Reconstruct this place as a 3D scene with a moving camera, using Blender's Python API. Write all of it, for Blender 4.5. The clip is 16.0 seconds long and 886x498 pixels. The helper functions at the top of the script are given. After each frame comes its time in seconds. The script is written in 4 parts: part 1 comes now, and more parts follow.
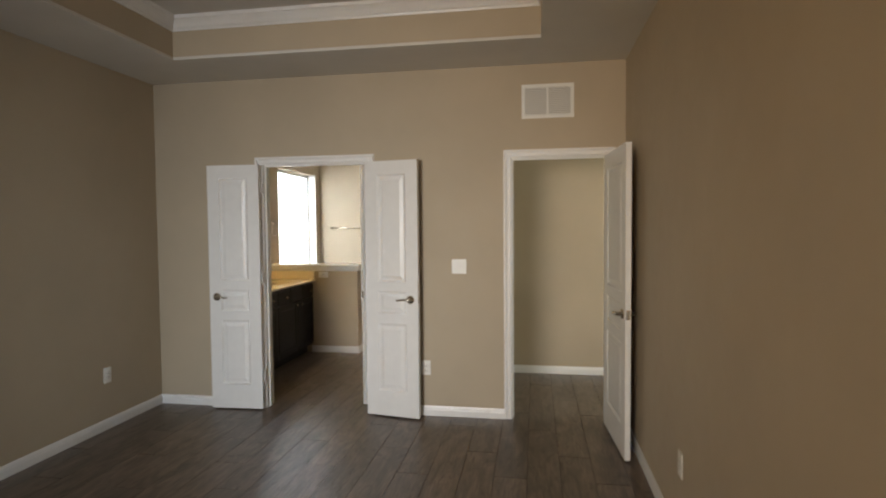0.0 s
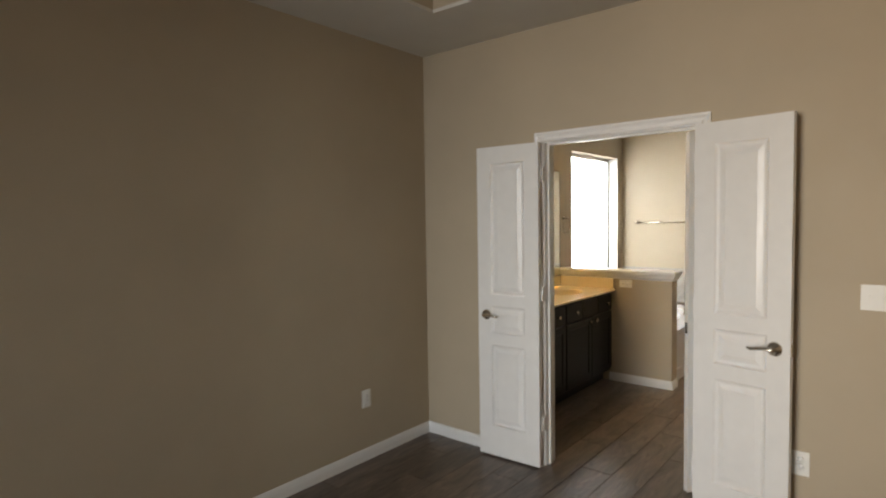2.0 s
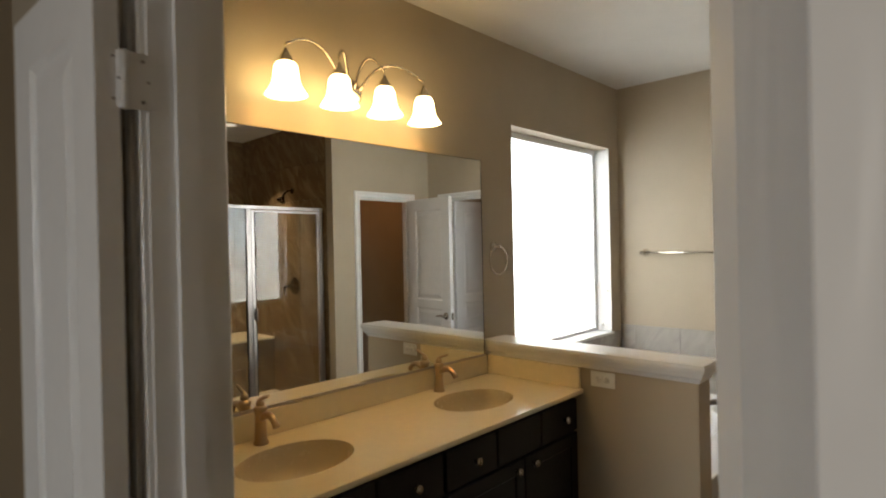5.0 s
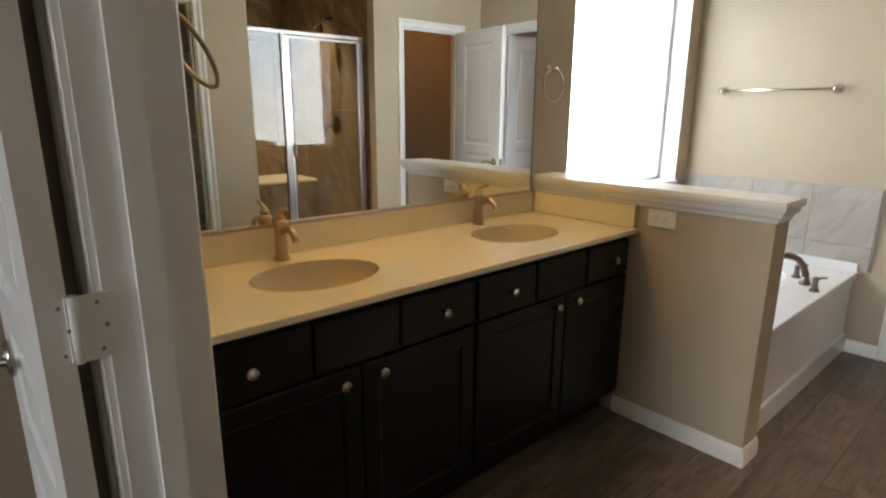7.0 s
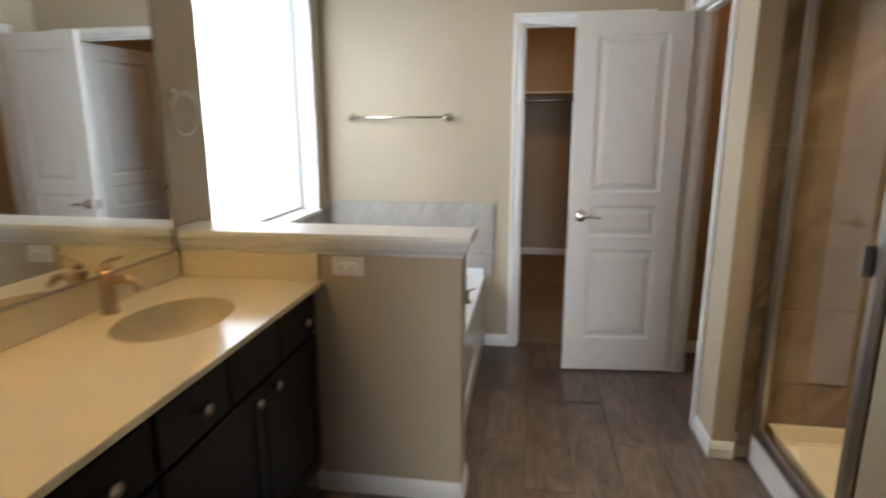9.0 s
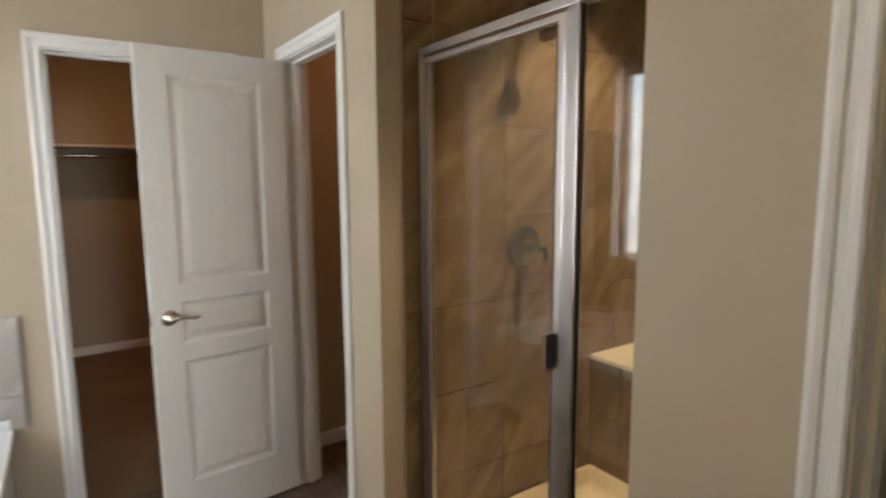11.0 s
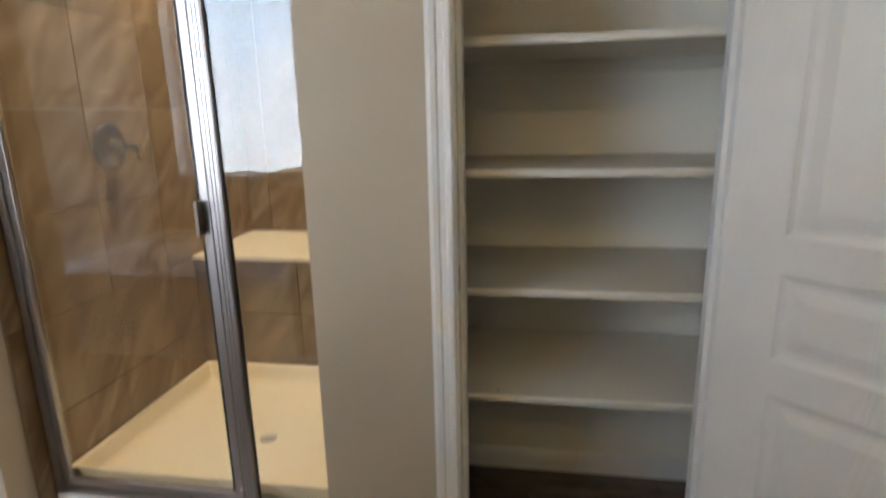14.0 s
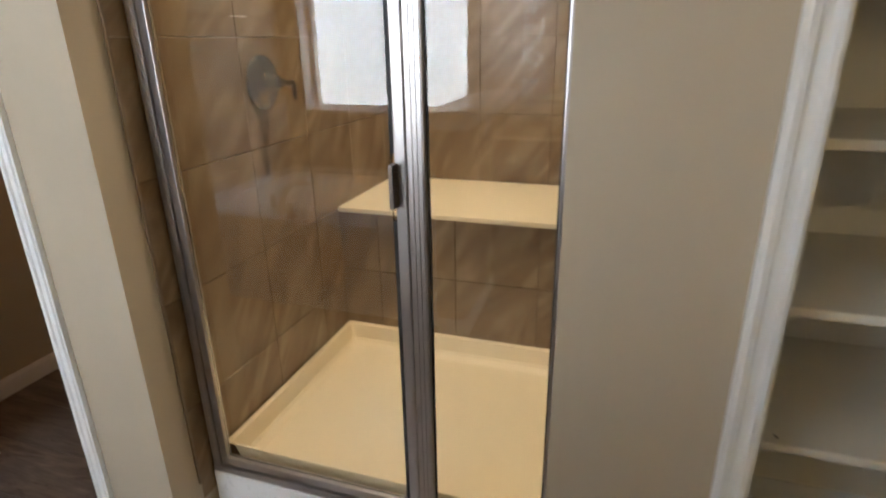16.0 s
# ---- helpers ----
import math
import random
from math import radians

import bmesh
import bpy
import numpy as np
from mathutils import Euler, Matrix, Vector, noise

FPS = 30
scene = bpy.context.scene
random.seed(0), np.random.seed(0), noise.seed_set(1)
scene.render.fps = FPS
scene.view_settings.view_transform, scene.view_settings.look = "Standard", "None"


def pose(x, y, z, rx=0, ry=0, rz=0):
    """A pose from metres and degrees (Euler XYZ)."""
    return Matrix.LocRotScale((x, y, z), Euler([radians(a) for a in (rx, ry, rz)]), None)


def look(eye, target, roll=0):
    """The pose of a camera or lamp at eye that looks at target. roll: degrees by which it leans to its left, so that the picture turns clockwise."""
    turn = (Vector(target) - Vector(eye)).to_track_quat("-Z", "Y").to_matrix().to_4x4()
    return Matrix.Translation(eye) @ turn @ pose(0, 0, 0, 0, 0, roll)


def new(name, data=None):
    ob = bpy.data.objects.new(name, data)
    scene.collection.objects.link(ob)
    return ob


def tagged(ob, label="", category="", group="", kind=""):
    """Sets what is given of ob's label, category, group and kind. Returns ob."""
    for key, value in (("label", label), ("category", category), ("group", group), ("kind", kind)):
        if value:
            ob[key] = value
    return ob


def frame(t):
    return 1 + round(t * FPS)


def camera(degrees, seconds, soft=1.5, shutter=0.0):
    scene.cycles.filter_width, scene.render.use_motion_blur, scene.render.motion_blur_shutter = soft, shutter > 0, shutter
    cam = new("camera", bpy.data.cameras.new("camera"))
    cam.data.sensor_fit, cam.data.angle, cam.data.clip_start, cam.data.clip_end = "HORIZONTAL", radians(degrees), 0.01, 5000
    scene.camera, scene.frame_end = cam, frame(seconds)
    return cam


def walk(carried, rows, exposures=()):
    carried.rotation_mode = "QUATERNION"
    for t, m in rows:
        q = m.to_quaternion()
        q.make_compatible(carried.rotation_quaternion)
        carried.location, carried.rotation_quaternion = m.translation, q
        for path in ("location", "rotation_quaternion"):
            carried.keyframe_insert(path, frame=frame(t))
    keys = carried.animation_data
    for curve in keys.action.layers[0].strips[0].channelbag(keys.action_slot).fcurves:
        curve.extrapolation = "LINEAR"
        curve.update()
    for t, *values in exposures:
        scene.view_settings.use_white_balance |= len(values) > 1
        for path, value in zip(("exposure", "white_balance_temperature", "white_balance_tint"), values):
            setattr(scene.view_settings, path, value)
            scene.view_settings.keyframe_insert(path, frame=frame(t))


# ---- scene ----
cam = camera(76.6, 16.0, soft=2.0, shutter=0.5)

PATH = [
    (0, (0.445, 0.323, 1.52), (0.121, 2.294, 1.437), -0.5),
    (0.5, (0.326, 0.301, 1.51), (-0.121, 2.248, 1.417), -0.6),
    (1, (0.149, 0.482, 1.507), (-0.67, 2.304, 1.409), -0.7),
    (1.5, (0.067, 0.949, 1.538), (-1.101, 2.57, 1.434), -0.9),
    (2, (-0.06, 1.602, 1.57), (-1.329, 3.144, 1.466), -0.9),
    (2.5, (-0.173, 2.189, 1.566), (-1.445, 3.729, 1.468), -1.0),
    (3, (-0.308, 2.775, 1.569), (-1.578, 4.318, 1.485), -1.1),
    (3.5, (-0.439, 3.297, 1.58), (-1.707, 4.842, 1.521), -0.6),
    (6, (-0.964, 4.58, 1.54), (-2.416, 5.955, 1.51), -0.3),
    (6.5, (-0.964, 4.577, 1.431), (-2.435, 5.908, 1.175), -0.1),
    (7, (-0.979, 4.565, 1.373), (-2.428, 5.857, 0.892), 0.3),
    (7.5, (-1.059, 4.526, 1.354), (-2.454, 5.854, 0.818), 0.3),
    (8, (-1.247, 4.51, 1.395), (-2.377, 6.071, 0.861), 0.5),
    (8.5, (-1.341, 4.622, 1.438), (-2.109, 6.407, 0.964), 0.4),
    (9, (-1.42, 4.822, 1.449), (-1.722, 6.752, 1.019), -0.1),
    (9.5, (-1.415, 5.168, 1.49), (-1.396, 7.127, 1.088), -0.4),
    (12, (-1.573, 5.591, 1.535), (0.025, 6.782, 1.371), -0.9),
    (12.5, (-1.657, 5.443, 1.622), (0.077, 6.429, 1.485), -0.9),
    (13, (-1.728, 5.477, 1.622), (0.16, 6.135, 1.564), -0.9),
    (13.5, (-1.792, 5.572, 1.448), (0.161, 5.988, 1.345), -0.5),
    (14, (-1.832, 5.684, 1.323), (0.088, 5.998, 0.856), -1.3),
    (14.5, (-1.865, 5.812, 1.26), (0.011, 6.1, 0.629), -0.9),
    (15, (-1.832, 5.949, 1.261), (0.009, 6.286, 0.556), -0.9),
    (15.5, (-1.687, 6.063, 1.275), (0.126, 6.515, 0.561), -0.9),
    (16, (-1.513, 6.117, 1.349), (0.265, 6.714, 0.653), -1.0),
]
EXPOSURES = [(0.0, -0.25, 6500, 10), (1.0, -0.25, 6500, 10), (1.5, -0.1, 6600, 10), (2.5, -0.32, 6900, 10), (3.5, -0.58, 7000, 10), (5.0, -0.92, 6700, 10), (6.0, -1.15, 6500, 10),
             (6.5, -1.12, 6450, 10), (7.0, -0.35, 6200, 10), (7.5, 0.0, 6150, 10), (8.5, -0.15, 6000, 10), (9.0, -0.47, 5950, 10),
             (9.5, -0.58, 5900, 10), (12.0, -0.33, 6450, 10), (12.5, -0.2, 6250, 10), (13.0, -0.14, 6000, 10), (13.5, -0.2, 5800, 10),
             (14.0, -0.18, 5500, 10), (15.0, -0.1, 5400, 10), (16.0, -0.28, 5750, 10)]
walk(cam, [(t, look(eye, target, roll)) for t, eye, target, roll in PATH], EXPOSURES)

# ---- light ----
world = bpy.data.worlds.new("sky")
scene.world = world
world.use_nodes = True
wn = world.node_tree
sky = wn.nodes.new("ShaderNodeTexSky")
sky.sky_type = "NISHITA"
sky.sun_disc = False
sky.sun_elevation = radians(48)
sky.sun_rotation = radians(60)
wn.nodes["Background"].inputs["Strength"].default_value = 0.12
wn.links.new(sky.outputs["Color"], wn.nodes["Background"].inputs["Color"])
sun = new("sun", bpy.data.lights.new("sun", "SUN"))
sun.data.energy, sun.data.angle, sun.data.color = 3.0, radians(0.5), (1.0, 0.95, 0.86)
sun.matrix_world = look((8, 5, 10), (0, 0, 0))


def window_light(name, eye, target, w, h, watts, color=(0.86, 0.93, 1.0), spread=180):
    """The sky's light in a window opening."""
    lamp = new(name, bpy.data.lights.new(name, "AREA"))
    lamp.data.shape, lamp.data.size, lamp.data.size_y = "RECTANGLE", w, h
    lamp.data.energy, lamp.data.color, lamp.data.spread = watts, color, radians(spread)
    lamp.matrix_world = look(eye, target)
    return lamp


# bedroom window far behind the walker: blue sky from above, warm light off the sunlit ground from below
window_light("bedroom_sky", (-1.15, -2.32, 1.60), (-1.00, 6.7, 0.30), 1.6, 1.5, 30, (0.85, 0.93, 1.0), 60)
window_light("bedroom_ground_light", (-1.15, -2.31, 1.45), (0.70, 4.2, 1.65), 1.6, 1.4, 16.5, (1.0, 0.66, 0.30), 64)
# daylight that enters the bath window slantwise
window_light("bath_sky", (-3.75, 5.95, 2.25), (-1.9, 8.2, 1.1), 1.5, 1.5, 205, (0.90, 0.96, 1.0))
window_light("bath_window_sky", (-2.972, 7.64, 1.59), (0.0, 7.64, 1.59), 1.26, 1.40, 27, (0.92, 0.96, 1.0), 180)
# added lamp at an invented end window, brightens the hall past the entry door
window_light("hall_fill_lamp", (3.5, 5.5, 1.5), (0, 5.5, 1.4), 1.0, 1.2, 46, (0.93, 1.0, 0.92))


def disc_light(name, at, radius, watts, color):
    """A ceiling lamp's opening, shining down."""
    lamp = new(name, bpy.data.lights.new(name, "AREA"))
    lamp.data.shape, lamp.data.size = "DISK", radius * 2
    lamp.data.energy, lamp.data.color = watts, color
    lamp.matrix_world = look(at, (at[0], at[1] + 0.0001, 0))
    return lamp


can = new("shower_lamp", bpy.data.lights.new("shower_lamp", "SPOT"))
can.data.energy, can.data.color, can.data.shadow_soft_size = 170, (1.0, 0.79, 0.52), 0.05
can.data.spot_size, can.data.spot_blend = radians(84), 0.4
can.matrix_world = look((0.30, 6.75, 2.725), (0.30, 6.7501, 0))
disc_light("closet_lamp", (-1.3, 9.9, 2.728), 0.080, 9, (1.0, 0.52, 0.22))
disc_light("wc_lamp", (0.3, 7.95, 2.728), 0.080, 5, (1.0, 0.45, 0.18))

# ---- plan, metres ----
XL = -2.765      # outer wall: bedroom and bath
XR = 1.112       # bedroom's right wall
YW = 4.695       # bedroom face of the dividing wall
YB = 4.815       # bath face of it
YF = 8.398       # far bath wall
XS = -0.590      # bath face of the shower and linen wall
YBACK = -2.25    # bedroom wall behind the walker
H = 2.74         # ceilings
T = 0.12

# ---- materials ----


def nodes_of(name):
    m = bpy.data.materials.new(name)
    m.use_nodes = True
    n = m.node_tree
    return m, n, n.nodes["Principled BSDF"]


def add(n, kind, **values):
    node = n.nodes.new(kind)
    for key, value in values.items():
        node.inputs[key].default_value = value
    return node


def ramp(n, fac, stops):
    r = n.nodes.new("ShaderNodeValToRGB")
    while len(r.color_ramp.elements) < len(stops):
        r.color_ramp.elements.new(0.5)
    for e, (p, c) in zip(r.color_ramp.elements, stops):
        e.position, e.color = p, (*c, 1)
    n.links.new(fac, r.inputs["Fac"])
    return r.outputs["Color"]


def noise_of(n, scale, detail=4.0, stretch=(1, 1, 1), rough=0.55, distort=0.0, coord="Object", shift=None):
    tc = n.nodes.new("ShaderNodeTexCoord")
    mp = n.nodes.new("ShaderNodeMapping")
    mp.inputs["Scale"].default_value = stretch
    n.links.new(tc.outputs[coord], mp.inputs["Vector"])
    if shift:
        n.links.new(shift, mp.inputs["Location"])
    t = add(n, "ShaderNodeTexNoise", Scale=scale, Detail=detail, Roughness=rough, Distortion=distort)
    n.links.new(mp.outputs["Vector"], t.inputs["Vector"])
    return t.outputs["Fac"]


def bump(n, bsdf, height, strength, distance):
    b = add(n, "ShaderNodeBump", Strength=strength, Distance=distance)
    n.links.new(height, b.inputs["Height"])
    n.links.new(b.outputs["Normal"], bsdf.inputs["Normal"])


def painted(name, color, rough=0.6, vary=0.05, grain=260, strength=0.25, deep=0.0012):
    """Rolled wall paint: orange-peel relief and faint large blotches."""
    m, n, b = nodes_of(name)
    lo = tuple(c * (1 - vary) for c in color)
    hi = tuple(min(1, c * (1 + vary)) for c in color)
    n.links.new(ramp(n, noise_of(n, 1.7, 5), [(0.3, lo), (0.7, hi)]), b.inputs["Base Color"])
    r = ramp(n, noise_of(n, 9, 3), [(0.3, (rough - 0.05,) * 3), (0.7, (rough + 0.06,) * 3)])
    n.links.new(r, b.inputs["Roughness"])
    bump(n, b, noise_of(n, grain, 3), strength, deep)
    return m


def plain(name, color, rough, metal=0.0, vary=0.04, scale=14, coat=0.0, grain=0.0, bumps=0.0):
    m, n, b = nodes_of(name)
    lo = tuple(c * (1 - vary) for c in color)
    hi = tuple(min(1, c * (1 + vary)) for c in color)
    n.links.new(ramp(n, noise_of(n, scale, 4), [(0.3, lo), (0.7, hi)]), b.inputs["Base Color"])
    b.inputs["Metallic"].default_value = metal
    r = ramp(n, noise_of(n, scale * 3, 3), [(0.3, (max(0.02, rough * 0.85),) * 3), (0.7, (rough * 1.15,) * 3)])
    n.links.new(r, b.inputs["Roughness"])
    b.inputs["Coat Weight"].default_value = coat
    if bumps:
        bump(n, b, noise_of(n, grain, 3), bumps, 0.001)
    return m


def brushed(name, color, rough, stretch):
    m, n, b = nodes_of(name)
    b.inputs["Metallic"].default_value = 1.0
    f = noise_of(n, 180, 3, stretch)
    n.links.new(ramp(n, f, [(0.3, tuple(c * 0.96 for c in color)), (0.7, color)]), b.inputs["Base Color"])
    n.links.new(ramp(n, f, [(0.3, (rough * 0.94,) * 3), (0.7, (rough * 1.08,) * 3)]), b.inputs["Roughness"])
    return m


def clear_glass(name, tint):
    m, n, b = nodes_of(name)
    b.inputs["Base Color"].default_value = (*tint, 1)
    b.inputs["Roughness"].default_value = 0.0
    b.inputs["IOR"].default_value = 1.5
    b.inputs["Transmission Weight"].default_value = 1.0
    return m


def glowing(name, color, strength):
    m, n, b = nodes_of(name)
    b.inputs["Base Color"].default_value = (*color, 1)
    b.inputs["Emission Color"].default_value = (*color, 1)
    b.inputs["Emission Strength"].default_value = strength
    return m


def plank_material():
    """Wood-look floor plank: grain runs along its length, each plank has its own tone."""
    m, n, b = nodes_of("wood_plank")
    info = n.nodes.new("ShaderNodeObjectInfo")
    mul = n.nodes.new("ShaderNodeVectorMath")
    mul.operation = "SCALE"
    comb = n.nodes.new("ShaderNodeCombineXYZ")
    for k in ("X", "Y", "Z"):
        n.links.new(info.outputs["Random"], comb.inputs[k])
    n.links.new(comb.outputs["Vector"], mul.inputs[0])
    mul.inputs["Scale"].default_value = 37.0
    shift = mul.outputs["Vector"]
    fine = noise_of(n, 9, 8, (9, 0.7, 1), 0.65, 0.6, shift=shift)
    broad = noise_of(n, 4.2, 5, (1.9, 0.55, 1), 0.6, 1.6, shift=shift)
    c1 = ramp(n, fine, [(0.25, (0.080, 0.062, 0.049)), (0.5, (0.155, 0.122, 0.098)), (0.78, (0.235, 0.190, 0.155))])
    c2 = ramp(n, broad, [(0.32, (0.50, 0.47, 0.45)), (0.5, (0.86, 0.84, 0.82)), (0.70, (1.28, 1.27, 1.25))])
    mx = n.nodes.new("ShaderNodeMix")
    mx.data_type, mx.blend_type = "RGBA", "MULTIPLY"
    mx.inputs["Factor"].default_value = 0.85
    n.links.new(c1, mx.inputs["A"])
    n.links.new(c2, mx.inputs["B"])
    tone = ramp(n, info.outputs["Random"], [(0.0, (0.80, 0.80, 0.81)), (1.0, (1.10, 1.07, 1.04))])
    mx2 = n.nodes.new("ShaderNodeMix")
    mx2.data_type, mx2.blend_type = "RGBA", "MULTIPLY"
    mx2.inputs["Factor"].default_value = 1.0
    n.links.new(mx.outputs["Result"], mx2.inputs["A"])
    n.links.new(tone, mx2.inputs["B"])
    knots = noise_of(n, 2.4, 4, (3.4, 1.0, 1), 0.55, 3.2, shift=shift)
    mx3 = n.nodes.new("ShaderNodeMix")
    mx3.data_type, mx3.blend_type = "RGBA", "MULTIPLY"
    mx3.inputs["Factor"].default_value = 1.0
    n.links.new(mx2.outputs["Result"], mx3.inputs["A"])
    n.links.new(ramp(n, knots, [(0.33, (0.62, 0.57, 0.52)), (0.41, (1.0, 0.99, 0.98)), (0.66, (1.0, 1.0, 1.0))]), mx3.inputs["B"])
    n.links.new(mx3.outputs["Result"], b.inputs["Base Color"])
    n.links.new(ramp(n, fine, [(0.2, (0.27,) * 3), (0.8, (0.41,) * 3)]), b.inputs["Roughness"])
    bump(n, b, fine, 0.25, 0.002)
    return m


def stone_tile(name, lo, mid, hi, rough):
    """Stone-look ceramic: diagonal cloudy veins, each tile turned to its own part of the pattern."""
    m, n, b = nodes_of(name)
    info = n.nodes.new("ShaderNodeObjectInfo")
    comb = n.nodes.new("ShaderNodeCombineXYZ")
    for k in ("X", "Y", "Z"):
        n.links.new(info.outputs["Random"], comb.inputs[k])
    mul = n.nodes.new("ShaderNodeVectorMath")
    mul.operation = "SCALE"
    mul.inputs["Scale"].default_value = 23.0
    n.links.new(comb.outputs["Vector"], mul.inputs[0])
    tc = n.nodes.new("ShaderNodeTexCoord")
    mp = n.nodes.new("ShaderNodeMapping")
    rot = n.nodes.new("ShaderNodeMapping")
    rot.inputs["Rotation"].default_value = (0, 0, radians(-52))
    n.links.new(tc.outputs["Object"], rot.inputs["Vector"])
    mp.inputs["Scale"].default_value = (0.9, 3.0, 1.0)
    n.links.new(rot.outputs["Vector"], mp.inputs["Vector"])
    n.links.new(mul.outputs["Vector"], mp.inputs["Location"])
    t = add(n, "ShaderNodeTexNoise", Scale=2.6, Detail=5.0, Roughness=0.5, Distortion=1.5)
    n.links.new(mp.outputs["Vector"], t.inputs["Vector"])
    n.links.new(ramp(n, t.outputs["Fac"], [(0.28, lo), (0.5, mid), (0.72, hi)]), b.inputs["Base Color"])
    b.inputs["Roughness"].default_value = rough
    bump(n, b, noise_of(n, 40, 3), 0.015, 0.001)
    return m


WALL = painted("wall_paint", (0.465, 0.389, 0.282), 0.62)
LINEN = painted("pale_closet_paint", (0.84, 0.80, 0.71), 0.65)
CEIL = painted("ceiling_paint", (0.66, 0.64, 0.60), 0.8, grain=190, strength=0.4)
TRIM = plain("white_trim_paint", (0.80, 0.79, 0.77), 0.34, vary=0.02)
DOOR = plain("white_door_paint", (0.80, 0.79, 0.77), 0.34, vary=0.02)
dn = DOOR.node_tree
rings = dn.nodes.new("ShaderNodeMath")
rings.operation = "MULTIPLY"
rings.inputs[1].default_value = 150.0
dn.links.new(noise_of(dn, 1.0, 2, (5, 5, 0.9), 0.45, 0.2), rings.inputs[0])
wave = dn.nodes.new("ShaderNodeMath")
wave.operation = "SINE"
dn.links.new(rings.outputs[0], wave.inputs[0])
fibre = dn.nodes.new("ShaderNodeMath")
fibre.operation = "MULTIPLY"
dn.links.new(wave.outputs[0], fibre.inputs[0])
dn.links.new(noise_of(dn, 14, 4, (9, 9, 0.5), 0.6), fibre.inputs[1])
bump(dn, dn.nodes["Principled BSDF"], fibre.outputs[0], 0.32, 0.0010)
PLATE = plain("white_plastic", (0.80, 0.79, 0.75), 0.4, vary=0.02)
VENT_BACK = plain("grey_filter", (0.30, 0.28, 0.25), 0.9)
PLANK = plank_material()
GROUT = plain("dark_grout", (0.075, 0.060, 0.050), 0.9)
CARPET = painted("tan_carpet", (0.30, 0.22, 0.15), 0.95, 0.15, 420, 1.0, 0.006)
COUNTER = plain("cream_cultured_marble", (0.84, 0.73, 0.51), 0.16, vary=0.02, scale=30)
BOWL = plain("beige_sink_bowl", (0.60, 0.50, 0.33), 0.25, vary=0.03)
CABINET = plain("espresso_wood", (0.0048, 0.0037, 0.0041), 0.40, vary=0.25, scale=30)
CABINET.node_tree.nodes["Principled BSDF"].inputs["Specular IOR Level"].default_value = 0.36
NICKEL = brushed("brushed_nickel", (0.62, 0.57, 0.50), 0.26, (1, 1, 8))
BRONZE = brushed("champagne_bronze", (0.54, 0.40, 0.26), 0.30, (1, 1, 8))
ALU = brushed("brushed_aluminium", (0.52, 0.48, 0.46), 0.33, (4, 4, 0.5))
VALVE = brushed("aged_nickel", (0.23, 0.18, 0.13), 0.20, (1, 1, 4))
PULL = brushed("dark_nickel", (0.30, 0.26, 0.23), 0.3, (1, 1, 4))
DARK = plain("dark_rubber", (0.02, 0.019, 0.018), 0.6)
MIRROR = plain("mirror_silver", (0.86, 0.88, 0.86), 0.02, metal=1.0, vary=0.0)
MIRROR.node_tree.nodes["Principled BSDF"].inputs["Roughness"].default_value = 0.0
for link in list(MIRROR.node_tree.nodes["Principled BSDF"].inputs["Roughness"].links):
    MIRROR.node_tree.links.remove(link)
GLASS = clear_glass("shower_glass", (0.90, 0.91, 0.88))
PANE = clear_glass("window_glass", (0.97, 0.98, 0.98))
TUB = plain("white_acrylic", (0.84, 0.85, 0.86), 0.14, vary=0.015)
PAN = plain("cream_shower_pan", (0.86, 0.725, 0.49), 0.30, vary=0.0, scale=5)
for link in list(PAN.node_tree.nodes["Principled BSDF"].inputs["Roughness"].links):
    PAN.node_tree.links.remove(link)
PAN.node_tree.nodes["Principled BSDF"].inputs["Roughness"].default_value = 0.34
CURB = plain("white_curb", (0.82, 0.80, 0.77), 0.3, vary=0.02)
TILE = stone_tile("tan_stone_tile", (0.180, 0.118, 0.064), (0.240, 0.164, 0.092), (0.34, 0.250, 0.150), 0.26)
TILE_LIGHT = stone_tile("pale_marble_tile", (0.36, 0.335, 0.30), (0.43, 0.40, 0.36), (0.51, 0.48, 0.44), 0.25)
GROUT_TAN = plain("tan_grout", (0.215, 0.150, 0.086), 0.9)
GROUT_PALE = plain("pale_grout", (0.60, 0.58, 0.55), 0.9)
SHADE = glowing("frosted_glass_shade", (1.0, 0.74, 0.35), 19.0)
VINYL = plain("white_vinyl", (0.82, 0.82, 0.82), 0.35, vary=0.01)
OUTSIDE = glowing("bright_outdoors", (0.93, 0.97, 1.0), 5.5)
on = OUTSIDE.node_tree
geo = on.nodes.new("ShaderNodeTexCoord")
sep = on.nodes.new("ShaderNodeSeparateXYZ")
on.links.new(geo.outputs["Object"], sep.inputs["Vector"])
fit_z = on.nodes.new("ShaderNodeMapRange")
fit_z.inputs["From Min"].default_value, fit_z.inputs["From Max"].default_value = 0.3, 2.8
on.links.new(sep.outputs["Z"], fit_z.inputs["Value"])
on.links.new(ramp(on, fit_z.outputs["Result"], [(0.0, (0.80, 0.74, 0.56)), (0.5, (0.90, 0.93, 0.93)), (1.0, (0.66, 0.84, 1.10))]),
             on.nodes["Principled BSDF"].inputs["Emission Color"])
SHELF = painted("white_shelf_paint", (0.77, 0.73, 0.65), 0.55, grain=120, strength=0.15)

# ---- mesh helpers ----


